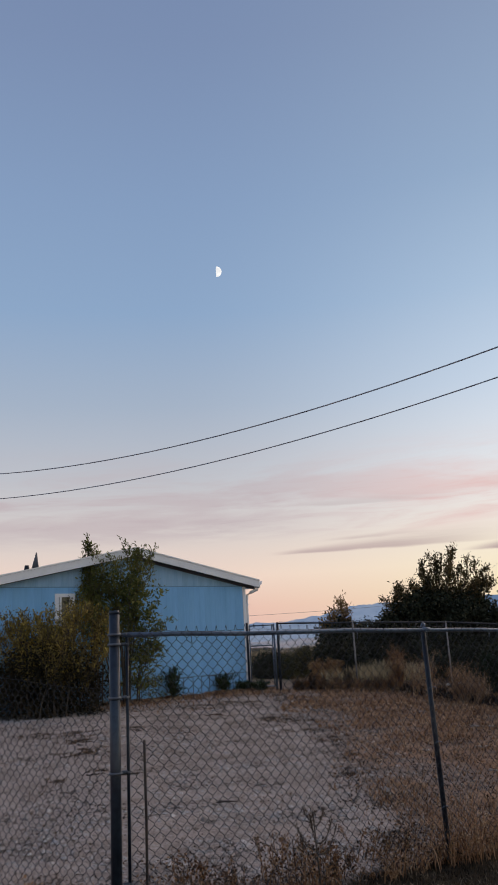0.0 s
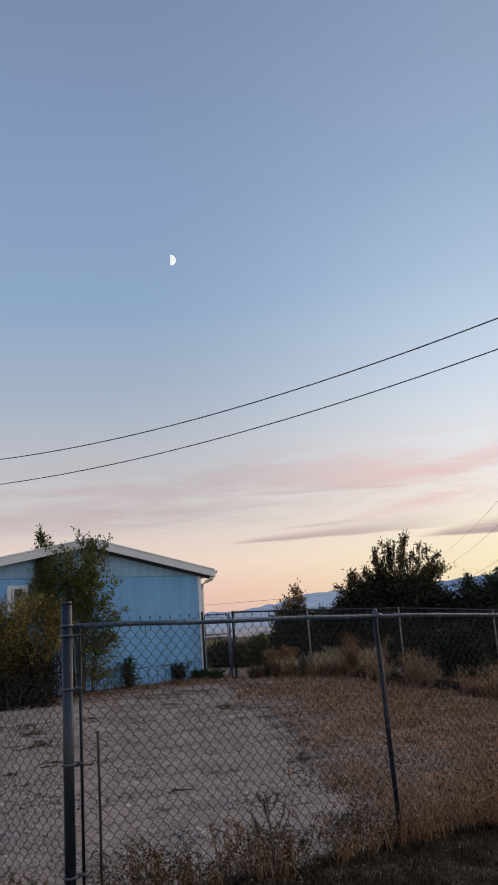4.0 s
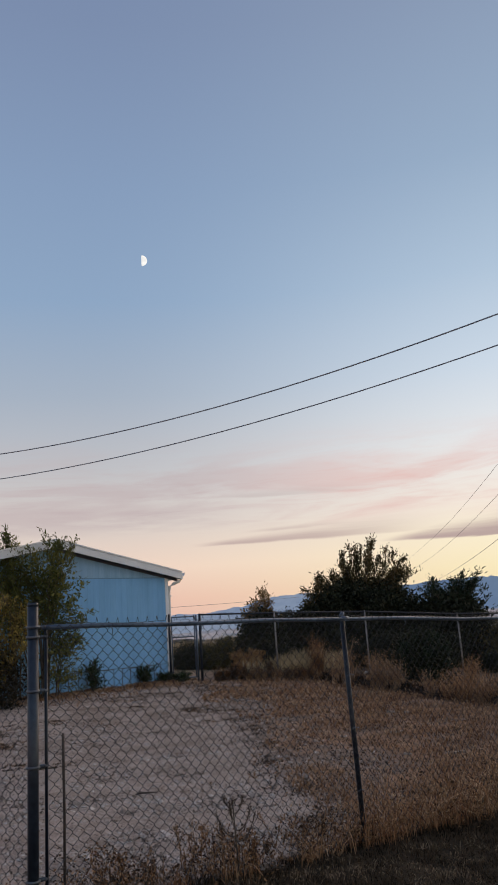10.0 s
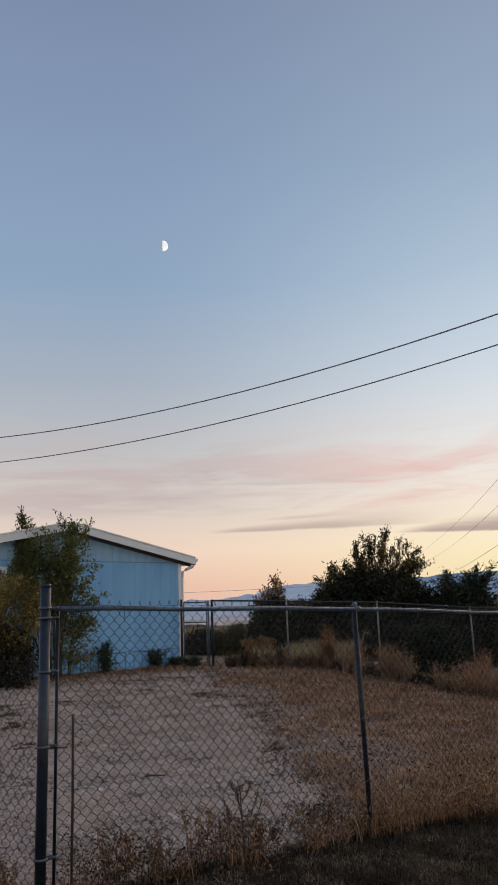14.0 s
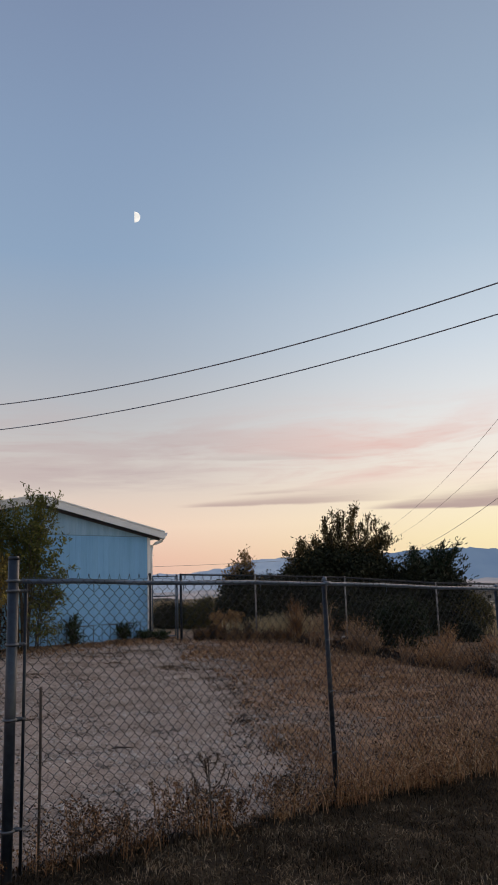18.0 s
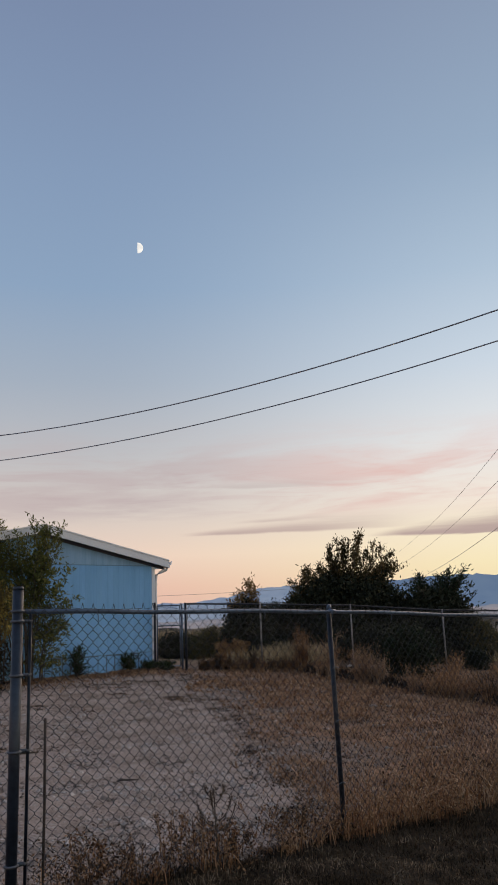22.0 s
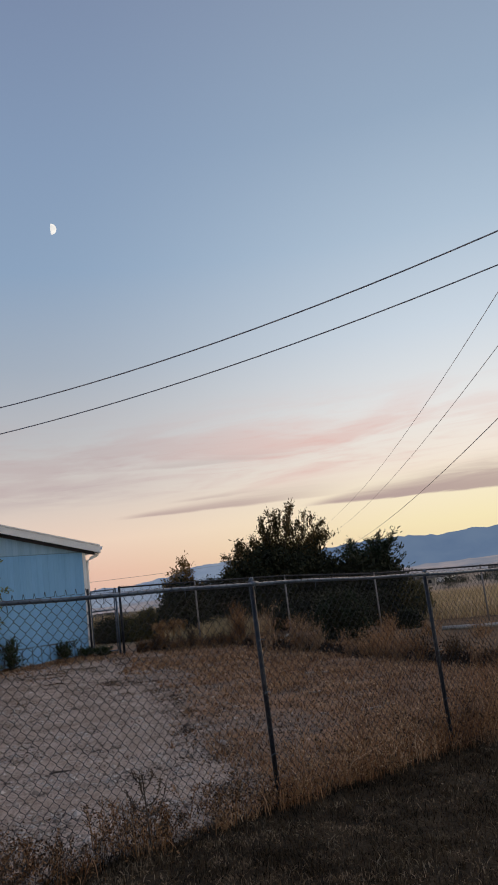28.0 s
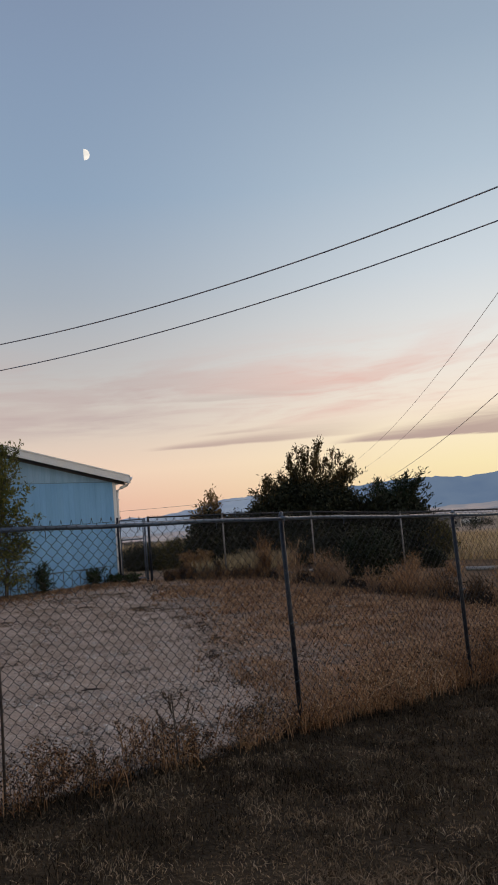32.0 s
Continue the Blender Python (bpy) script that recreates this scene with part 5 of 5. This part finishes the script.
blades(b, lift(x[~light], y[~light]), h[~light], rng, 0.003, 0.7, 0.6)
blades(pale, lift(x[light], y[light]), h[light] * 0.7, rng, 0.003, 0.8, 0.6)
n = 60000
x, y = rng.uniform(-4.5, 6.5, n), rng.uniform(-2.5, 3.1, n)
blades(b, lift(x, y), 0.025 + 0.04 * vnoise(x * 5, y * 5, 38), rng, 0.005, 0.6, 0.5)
n = 5200
x, y = rng.normal(0.97, 0.2, n), rng.normal(3.36, 0.13, n)
keep = vnoise(x * 6, y * 6, 44) > rng.uniform(0.2, 0.85, n)
blades(pale, lift(x[keep], y[keep]), 0.03 + 0 * x[keep], rng, 0.0034, 0.9, 0.6)
n = 900
x, y = rng.uniform(-1.8, 4.5, n), rng.uniform(3.2, 7.6, n)
keep = ((x - F0.x) * FD.y - (y - F0.y) * FD.x > 0.1) & (vnoise(x * 2.5, y * 2.5, 30) > rng.uniform(0.3, 1, n))
c = lift(x[keep], y[keep])
c[:, 2] += 0.04
leaves(pale, c, 0.022, rng, 0.1, 0.5)
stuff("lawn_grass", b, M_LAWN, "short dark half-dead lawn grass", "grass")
stuff("bleached_grass", pale, M_PALE, "bleached pale tufts and leaf scraps in the dark lawn", "grass")

b = Bag()
n = 2600
x, y = rng.uniform(2.7, 4.6, n), rng.uniform(21.9, 24.6, n)
blades(b, lift(x, y), 0.34 + 0.2 * vnoise(x * 2.1, y * 2.1, 14), rng, 0.012, 0.3)
n = 16000
x, y = rng.uniform(0.5, 26, n), 21.8 + 40 * rng.random(n) ** 2.0
keep = ((x < 4.6) | (x > 9.3) | (y > 26.5)) & ((x > 1.7) | (y > 27.5))
x, y = x[keep], y[keep]
blades(b, lift(x, y), 0.3 + 0.25 * vnoise(x * 0.6, y * 0.6, 15), rng, 0.014, 0.3)
n = 1500
x, y = rng.uniform(-0.4, 2.3, n), rng.uniform(27.3, 28.6, n)
blades(b, lift(x, y), 0.75 + 0.5 * vnoise(x * 1.6, y * 1.6, 47), rng, 0.014, 0.22)
stuff("field_grass", b, M_FIELD, "pale dry grass of the field beyond the fence", "grass")

b = Bag()
n = 19000
r, a = 5.2 + 14.5 * rng.random(n) ** 1.3, rng.uniform(-0.42, 0.26, n)
x, y = r * np.sin(a), r * np.cos(a)
keep = ((x - F0.x) * FD.y - (y - F0.y) * FD.x < -0.05) & (x + 1.6 * (vnoise(x * 0.9, y * 0.9, 8) - 0.5) < 1.5)
c = lift(x[keep], y[keep])
n = len(c)
size = rng.gamma(2.0, 0.0045, n)[:, None, None] + 0.005
oct_v = np.array([(1, 0, 0), (0, 1, 0), (-1, 0, 0), (0, -1, 0), (0, 0, 0.6), (0, 0, -0.4)])
v = c[:, None] + size * oct_v[None] * rng.uniform(0.55, 1.4, (n, 6, 1))
fc = np.array([(0, 1, 4), (1, 2, 4), (2, 3, 4), (3, 0, 4), (1, 0, 5), (2, 1, 5), (3, 2, 5), (0, 3, 5)])
b.add(v, (np.arange(n)[:, None, None] * 6 + fc[None]).reshape(-1, 3))
stuff("gravel", b, M_PEBBLE, "scattered loose grey gravel stones", "gravel")

b = Bag()
n = 8500
r, a = 5.4 + 14.0 * rng.random(n) ** 1.1, rng.uniform(-0.4, 0.2, n)
x, y = r * np.sin(a), r * np.cos(a)
keep = ((x - F0.x) * FD.y - (y - F0.y) * FD.x < -0.25) & (vnoise(x * 0.8, y * 0.8, 48) > rng.uniform(0.2, 0.9, n))
c = lift(x[keep], y[keep])
n = len(c)
size = rng.uniform(0.006, 0.02, n)[:, None, None] * (1 + 0.045 * c[:, None, 1:2])
v = c[:, None] + size * oct_v[None] * rng.uniform(0.5, 1.4, (n, 6, 1))
b.add(v, (np.arange(n)[:, None, None] * 6 + fc[None]).reshape(-1, 3))
stuff("pale_chips", b, M_STONE, "scattered pale stone chips on the yard", "gravel")

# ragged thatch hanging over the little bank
b, heads, shade_blades = Bag(), Bag(), Bag()
n = 34000
x, y = rng.uniform(0.9, 7.6, n), rng.uniform(9.0, 21.8, n)
d = ledge_side(x, y)
keep = (d > 0.1) & (d < 0.9) & (0.6 * vnoise(x * 2.6, y * 2.6, 33) + 0.4 * vnoise(x * 7, y * 7, 34) > rng.uniform(0.1, 0.8, n))
x, y, d = x[keep], y[keep], d[keep]
blades(b, lift(x, y), 0.03 + 0.07 * vnoise(x * 1.9, y * 1.9, 35) * np.clip(1.2 - d, 0.3, 1), rng, 0.01, 0.7, 0.7)
# near-black blades added along the ledge to stand for its shadow line
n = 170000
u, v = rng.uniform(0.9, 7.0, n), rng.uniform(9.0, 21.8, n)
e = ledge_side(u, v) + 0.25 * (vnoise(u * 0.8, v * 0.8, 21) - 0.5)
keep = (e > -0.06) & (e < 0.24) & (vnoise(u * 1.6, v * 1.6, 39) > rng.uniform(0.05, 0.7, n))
blades(shade_blades, lift(u[keep], v[keep]), 0.04 + 0.07 * vnoise(u[keep] * 3, v[keep] * 3, 40), rng, 0.012, 0.7, 0.8)
q = lift(x, y)[::2]
q[:, 2] += 0.13 * rng.random(len(q)) ** 1.5
leaves(heads, q, 0.08, rng, 0.3, 0.35)
stuff("bank_thatch", b, M_BRUSH, "ragged brown thatch over the low bank", "grass")
stuff("bank_foot_shade", shade_blades, M_BANK_SHADE, "near-black blades standing for the shade at the bank foot", "litter")
stuff("bank_litter", heads, M_DUFF, "dark dead leaves caught in the bank thatch", "litter")

# ---- single things on the ground ----


r_t = np.random.default_rng(52)
b, dry = Bag(), Bag()
for x0, y0, w, n in ((0.46, 14.5, 0.42, 420), (0.1, 14.2, 0.2, 160), (-0.84, 15.3, 0.12, 160), (0.95, 11.6, 0.3, 260), (0.75, 12.7, 0.3, 240), (0.3, 16.2, 0.5, 260), (-2.0, 13.4, 0.35, 240), (-2.3, 11.2, 0.2, 120),
                     (-1.5, 17.0, 0.5, 300), (-0.4, 17.8, 0.4, 220), (0.9, 9.0, 0.2, 120), (1.05, 7.5, 0.2, 140), (0.9, 18.4, 0.6, 300), (0.0, 19.4, 0.7, 300), (1.1, 10.2, 0.25, 160), (-1.3, 9.4, 0.12, 80), (-2.5, 10.9, 0.22, 200), (-2.8, 12.2, 0.22, 200), (-3.7, 13.4, 0.25, 160), (-2.3, 8.95, 0.12, 100), (-1.85, 9.45, 0.12, 120), (-2.9, 13.0, 0.4, 260), (-1.2, 12.8, 0.2, 90)):
    for j in range(14):
        cx, cy, m = r_t.normal(x0, w * 0.7), r_t.normal(y0, w * 0.75), n // 7
        c = lift(r_t.normal(cx, w * 0.17, m), r_t.normal(cy, w * 0.17, m))
        blades(b, c[::2], 0.012 + 0.022 * r_t.random(len(c[::2])), r_t, 0.006, 0.9, 0.8)
        c[:, 2] += 0.008 * r_t.random(m)
        leaves(b if j % 3 else dry, c[1::2], 0.024, r_t, 0.0, 0.5)
stuff("dry_tufts", dry, M_THATCH, "bleached dry grass bits on the bare yard", "grass")
stuff("grass_tufts", b, M_DUFF, "flat dry grass tufts on the bare yard", "grass")
b = Bag()
n = 16000
d, a = 5.5 + 15 * r_t.random(n) ** 0.9, r_t.uniform(-0.36, 0.4, n)
x, y = d * np.sin(a), d * np.cos(a)
keep = ((x - F0.x) * FD.y - (y - F0.y) * FD.x < -0.05) & (vnoise(x * 1.3, y * 2.6, 16) > r_t.uniform(0.25, 0.8, n))
c = lift(x[keep], y[keep])
c[:, 2] += 0.012
leaves(b, c, 0.022, r_t, -0.1, 0.6)
n = 34000
x, y = r_t.uniform(0.2, 6.5, n), 5.8 + 12 * r_t.random(n) ** 1.4
keep = ((x - F0.x) * FD.y - (y - F0.y) * FD.x < -0.1) & (ledge_side(x, y) < 0) & (0.6 * vnoise(x * 2.1, y * 2.1, 19) + 0.4 * vnoise(x * 6.0, y * 6.0, 20) > r_t.uniform(0.25, 0.75, n)) & (x + 1.4 * (vnoise(x * 0.9, y * 0.9, 8) - 0.5) > 0.9)
c = lift(x[keep], y[keep])
c[:, 2] += 0.11 * r_t.random(len(c)) ** 2 * np.clip(1.6 - y[keep] / 12, 0.3, 1)
leaves(b, c, 0.032, r_t, 0.5, 0.35)
flecks = Bag()
n = 24000
x, y = r_t.uniform(0.0, 6.5, n), 5.6 + 14.5 * r_t.random(n) ** 1.2
keep = ((x - F0.x) * FD.y - (y - F0.y) * FD.x < -0.2) & (ledge_side(x, y) < 0.1) & (vnoise(x * 1.7, y * 1.7, 32) > r_t.uniform(0.15, 0.9, n)) & (x + 1.4 * (vnoise(x * 0.9, y * 0.9, 8) - 0.5) > 0.6)
c = lift(x[keep], y[keep])
c[:, 2] += 0.02 + 0.06 * r_t.random(len(c)) ** 2
leaves(flecks, c, np.clip(0.03 + 0.0045 * (c[:, 1:2] - 6), 0.02, 0.08), r_t, 0.3, 0.4)
stuff("straw_flecks", flecks, M_THATCH, "pale broken straw flecks over the dry yard", "litter")
stuff("litter", b, M_DUFF, "dead leaf litter strewn over the gravel", "litter")


def seed_weed(x, y, h, sd, label, stalk_mat=None, head_mat=None, thick=1.0):
    """A dry stalk with branching ends and dark seed heads."""
    r = np.random.default_rng(sd)
    t = thing("dry_weed", (x, y, gz(x, y) - 0.02), label, "weed", "dry weeds")
    stalk, heads = TubeBag(), []
    for k in range(r.integers(1, 3)):
        lean = r.normal(0, 0.08, 2)
        pts = np.array([(lean[0] * q + 0.02 * k, lean[1] * q, h * q) for q in np.linspace(0, 1, 6)])
        stalk.tube(pts, np.linspace(0.0028, 0.0012, 6) * thick, 4)
        for j in range(r.integers(4, 8)):
            q = r.uniform(0.35, 0.95)
            st = np.array((lean[0] * q + 0.02 * k, lean[1] * q, h * q))
            a = r.uniform(0, 2 * math.pi)
            L = h * r.uniform(0.12, 0.26)
            en = st + np.array([math.cos(a) * L * 0.6, math.sin(a) * L * 0.6, L * 0.8])
            stalk.tube([st, (st + en) / 2 + np.array([0, 0, -0.008]), en], 0.0012 * thick, 3)
            heads += [st + (en - st) * w for w in np.linspace(0.3, 1.0, 4)]
        heads += [pts[-1] + np.array([0, 0, -0.03 * w * h / 0.4]) for w in range(6)]
    put_mesh("stalk", stalk, stalk_mat or M_BRUSH, t)
    b = Bag()
    c = np.repeat(np.array(heads), 2, 0) + r.normal(0, 0.006, (len(heads) * 2, 3))
    leaves(b, c, 0.0135 * thick ** 0.7, r, 0.6, 0.45)
    tagged(put_mesh("seed_head", b, head_mat or M_BRUSH, t), kind="stuff")




def candelabra_weed(x, y, h, sd):
    """One straight stem whose upper third carries curved side branches thick with seed clusters."""
    r = np.random.default_rng(sd)
    t = thing("dry_weed", (x, y, gz(x, y) - 0.02), "tall dark branching dry weed stalk by the fence", "weed", "dry weeds")
    stem, c = TubeBag(), []
    z = np.linspace(0, 1, 8)
    stem.tube(np.stack([-0.02 * z, 0.01 * np.sin(z * 3), h * z], -1), np.linspace(0.006, 0.0038, 8), 5)
    for j in range(7):
        u = 0.5 + 0.4 * j / 6
        a, L = j * 2.6 + 0.3 + r.uniform(-0.3, 0.3), h * (0.36 - 0.2 * j / 6) * r.uniform(0.85, 1.15)
        k = np.linspace(0, 1, 7)[:, None]
        pts = np.array([-0.02 * u, 0, h * u]) + np.concatenate([np.cos(a) * L * 0.8 * k ** 0.7, np.sin(a) * L * 0.4 * k ** 0.7, L * 0.9 * k ** 1.9], 1)
        stem.tube(pts, np.linspace(0.0045, 0.003, 7), 4)
        c += [np.array([np.interp(q, np.linspace(0, 1, 7), pts[:, i]) for i in range(3)]) for q in np.linspace(0.6, 1.0, 9)]
    c += [np.array([-0.02, 0, h * q]) for q in np.linspace(0.9, 1.02, 9)]
    put_mesh("stalk", stem, M_BARK, t)
    b = Bag()
    leaves(b, np.repeat(np.array(c), 3, 0) + r.normal(0, 0.005, (3 * len(c), 3)), 0.016, r, 0.5, 0.45)
    tagged(put_mesh("seed_head", b, M_DUFF, t), kind="stuff")


candelabra_weed(0.29, 5.04, 0.47, 300)
r_w = np.random.default_rng(53)
for i in range(84):
    s = r_w.uniform(0.1, 6.5) if i < 36 else r_w.uniform(-0.35, 2.5)
    x, y = fence_place(s, -r_w.uniform(-0.08, 0.4))
    seed_weed(x, y, r_w.uniform(0.08, 0.32) if i % 3 else r_w.uniform(0.06, 0.16), 301 + i, "short dry weed with seed heads by the fence", None, M_DUFF if i % 2 else M_BRUSH, 1.3)


def stone(x, y, sx, sy, sz, sd, label, turn=0.0):
    bm = bmesh.new()
    bmesh.ops.create_icosphere(bm, subdivisions=2, radius=1.0)
    r = np.random.default_rng(sd)
    for v in bm.verts:
        v.co *= 0.8 + 0.35 * noise.noise(v.co * 1.3 + Vector(r.uniform(0, 9, 3)))
    bmesh.ops.scale(bm, vec=(sx, sy, sz), verts=bm.verts)
    me = bpy.data.meshes.new("stone")
    bm.to_mesh(me)
    bm.free()
    me.materials.append(M_STONE)
    ob = new("stone", me)
    ob.matrix_world = Matrix.Translation((x, y, gz(x, y) + sz * 0.35)) @ Matrix.Rotation(turn, 4, "Z")
    tagged(ob, label, "stone", "loose stones")


stone(1.14, 8.02, 0.06, 0.026, 0.04, 1, "small white stone on the gravel", -0.6)
for i, (x, y, k) in enumerate(((4.8, 19.7, 0.13), (5.05, 19.55, 0.1), (5.3, 19.6, 0.12), (4.55, 19.8, 0.08), (5.6, 19.3, 0.1))):
    stone(x, y, k, k * 0.8, k * 0.75, 5 + i, "pale rock among the dry brush")
for i in range(16):
    stone(r_w.uniform(-2.2, 1.3), r_w.uniform(8.5, 17), r_w.uniform(0.03, 0.06), r_w.uniform(0.02, 0.04), 0.02, 20 + i, "flat pale stone lying on the gravel", r_w.uniform(0, 3))


def stick(x, y, length, r, turn, mat, label, name="stick"):
    t = TubeBag().tube([(-length / 2, 0, 0), (-length / 6, 0.01, 0.008), (length / 5, -0.006, 0.004), (length / 2, 0.004, 0.0)], [r, r * 1.1, r, r * 0.6], 6)
    ob = put_mesh(name, t, mat, None, "", True)
    ob.matrix_world = Matrix.Translation((x, y, gz(x, y) + r * 0.8)) @ Matrix.Rotation(turn, 4, "Z")
    tagged(ob, label, "stick")


stick(-0.36, 7.65, 0.20, 0.008, 0.1, M_RUST, "short dark stick on the gravel")
stick(-1.5, 9.2, 0.25, 0.008, 0.4, M_BARK, "weathered twig on the gravel")
for x, y, L, w, tn in ((2.965, 8.9, 0.25, 0.04, 0.03), (2.76, 10.57, 0.17, 0.05, -0.3), (3.36, 12.66, 0.4, 0.05, -0.6), (2.43, 8.94, 0.1, 0.03, 2.2)):
    me = bpy.data.meshes.new("board_scrap")
    bm = box((L, w, 0.022), (0, 0, 0), 0.004)
    bm.to_mesh(me)
    bm.free()
    me.materials.append(M_PLANK)
    ob = new("board_scrap", me)
    ob.matrix_world = Matrix.Translation((x, y, gz(x, y) + 0.02)) @ Matrix.Rotation(tn, 4, "Z")
    tagged(ob, "pale weathered scrap of board in dry grass", "board", "board scraps")

# rusty stake by the corner post
st = thing("stake", (-0.66, 4.60, gz(-0.66, 4.6)), "thin rusty metal stake beside the corner post", "stake")
bar("rod", [(0, 0, -0.05), (0.004, 0, 0.5), (0.0, 0, 0.98 - st.location.z)], 0.008, M_RUST, st, "", 6)

# white pipe barrier at the edge of the field
pp = thing("pipe_barrier", (9.6, 17.0, gz(9.6, 17.0)), "white horizontal pipe on short posts by the field", "barrier")
pb = Vector(pp.location)
ends = [Vector((7.7, 17.5, gz(7.7, 17.5) + 0.05)), Vector((12.5, 16.2, gz(12.5, 16.2) + 0.05))]
bar("pipe", [ends[0] - pb, ends[1] - pb], 0.045, M_PIPE, pp, "", 10)
for k in (0.05, 0.35, 0.65, 0.95):
    q = ends[0].lerp(ends[1], k)
    bar("foot", [q - pb, q - pb - UP * 0.25], 0.04, M_BARK, pp, "", 8)

# ---- far houses and trees across the valley ----


def far_house(x, y, w, d, h, turn, wall, n):
    t = thing("far_house", (x, y, gz(x, y) - 0.2), "tiny pale house far across the valley", "house", "far houses", "", turn)
    part("wall", box((w, d, h), (0, 0, h / 2)), wall, t)
    bm = bmesh.new()
    a = [bm.verts.new(q) for q in ((-w * 0.55, -d * 0.58, h), (w * 0.55, -d * 0.58, h), (w * 0.55, d * 0.58, h), (-w * 0.55, d * 0.58, h), (-w * 0.55, 0, h * 1.5), (w * 0.55, 0, h * 1.5))]
    for q in ((0, 1, 5, 4), (2, 3, 4, 5), (0, 4, 3), (1, 2, 5), (0, 3, 2, 1)):
        bm.faces.new([a[i] for i in q])
    part("roof", bm, M_ROOF, t)
    for i in range(n):
        part("window", box((w * 0.1, 0.12, h * 0.35), (-w * 0.35 + i * w * 0.7 / max(1, n - 1), -d / 2 - 0.05, h * 0.55)), M_GLASS, t)


r_f = np.random.default_rng(54)
for i in range(48):
    a = math.radians(r_f.choice([r_f.uniform(14, 36), r_f.uniform(-3, 5)]))
    d = r_f.uniform(230, 520) if a > 0.2 else r_f.uniform(420, 800)
    far_house(d * math.sin(a), d * math.cos(a), r_f.uniform(7, 14), r_f.uniform(6, 9), r_f.uniform(2.4, 3.4), r_f.uniform(-0.6, 0.6), M_PLANK if i % 3 else M_WHITE, 3)


def far_trees():
    b = Bag()
    r = np.random.default_rng(55)
    for i in range(240):
        a = math.radians(r.choice([r.uniform(11, 40), r.uniform(-5, 7)]))
        d = r.uniform(75, 420) if a > 0.17 else r.uniform(170, 420)
        h = r.uniform(1.0, 2.6) * (0.75 if d < 130 else 1.1)
        x, y = d * math.sin(a), d * math.cos(a)
        n = 330
        c = np.stack([r.normal(x, h * 0.42, n), r.normal(y, h * 0.42, n), gz(x, y) + h * np.clip(r.beta(1.6, 1.5, n), 0, 1)], -1)
        leaves(b, c, h * 0.1, r, 0.2, 0.7)
    stuff("far_trees", b, M_DARKTREE, "far dark trees and hedges across the valley", "trees")


far_trees()
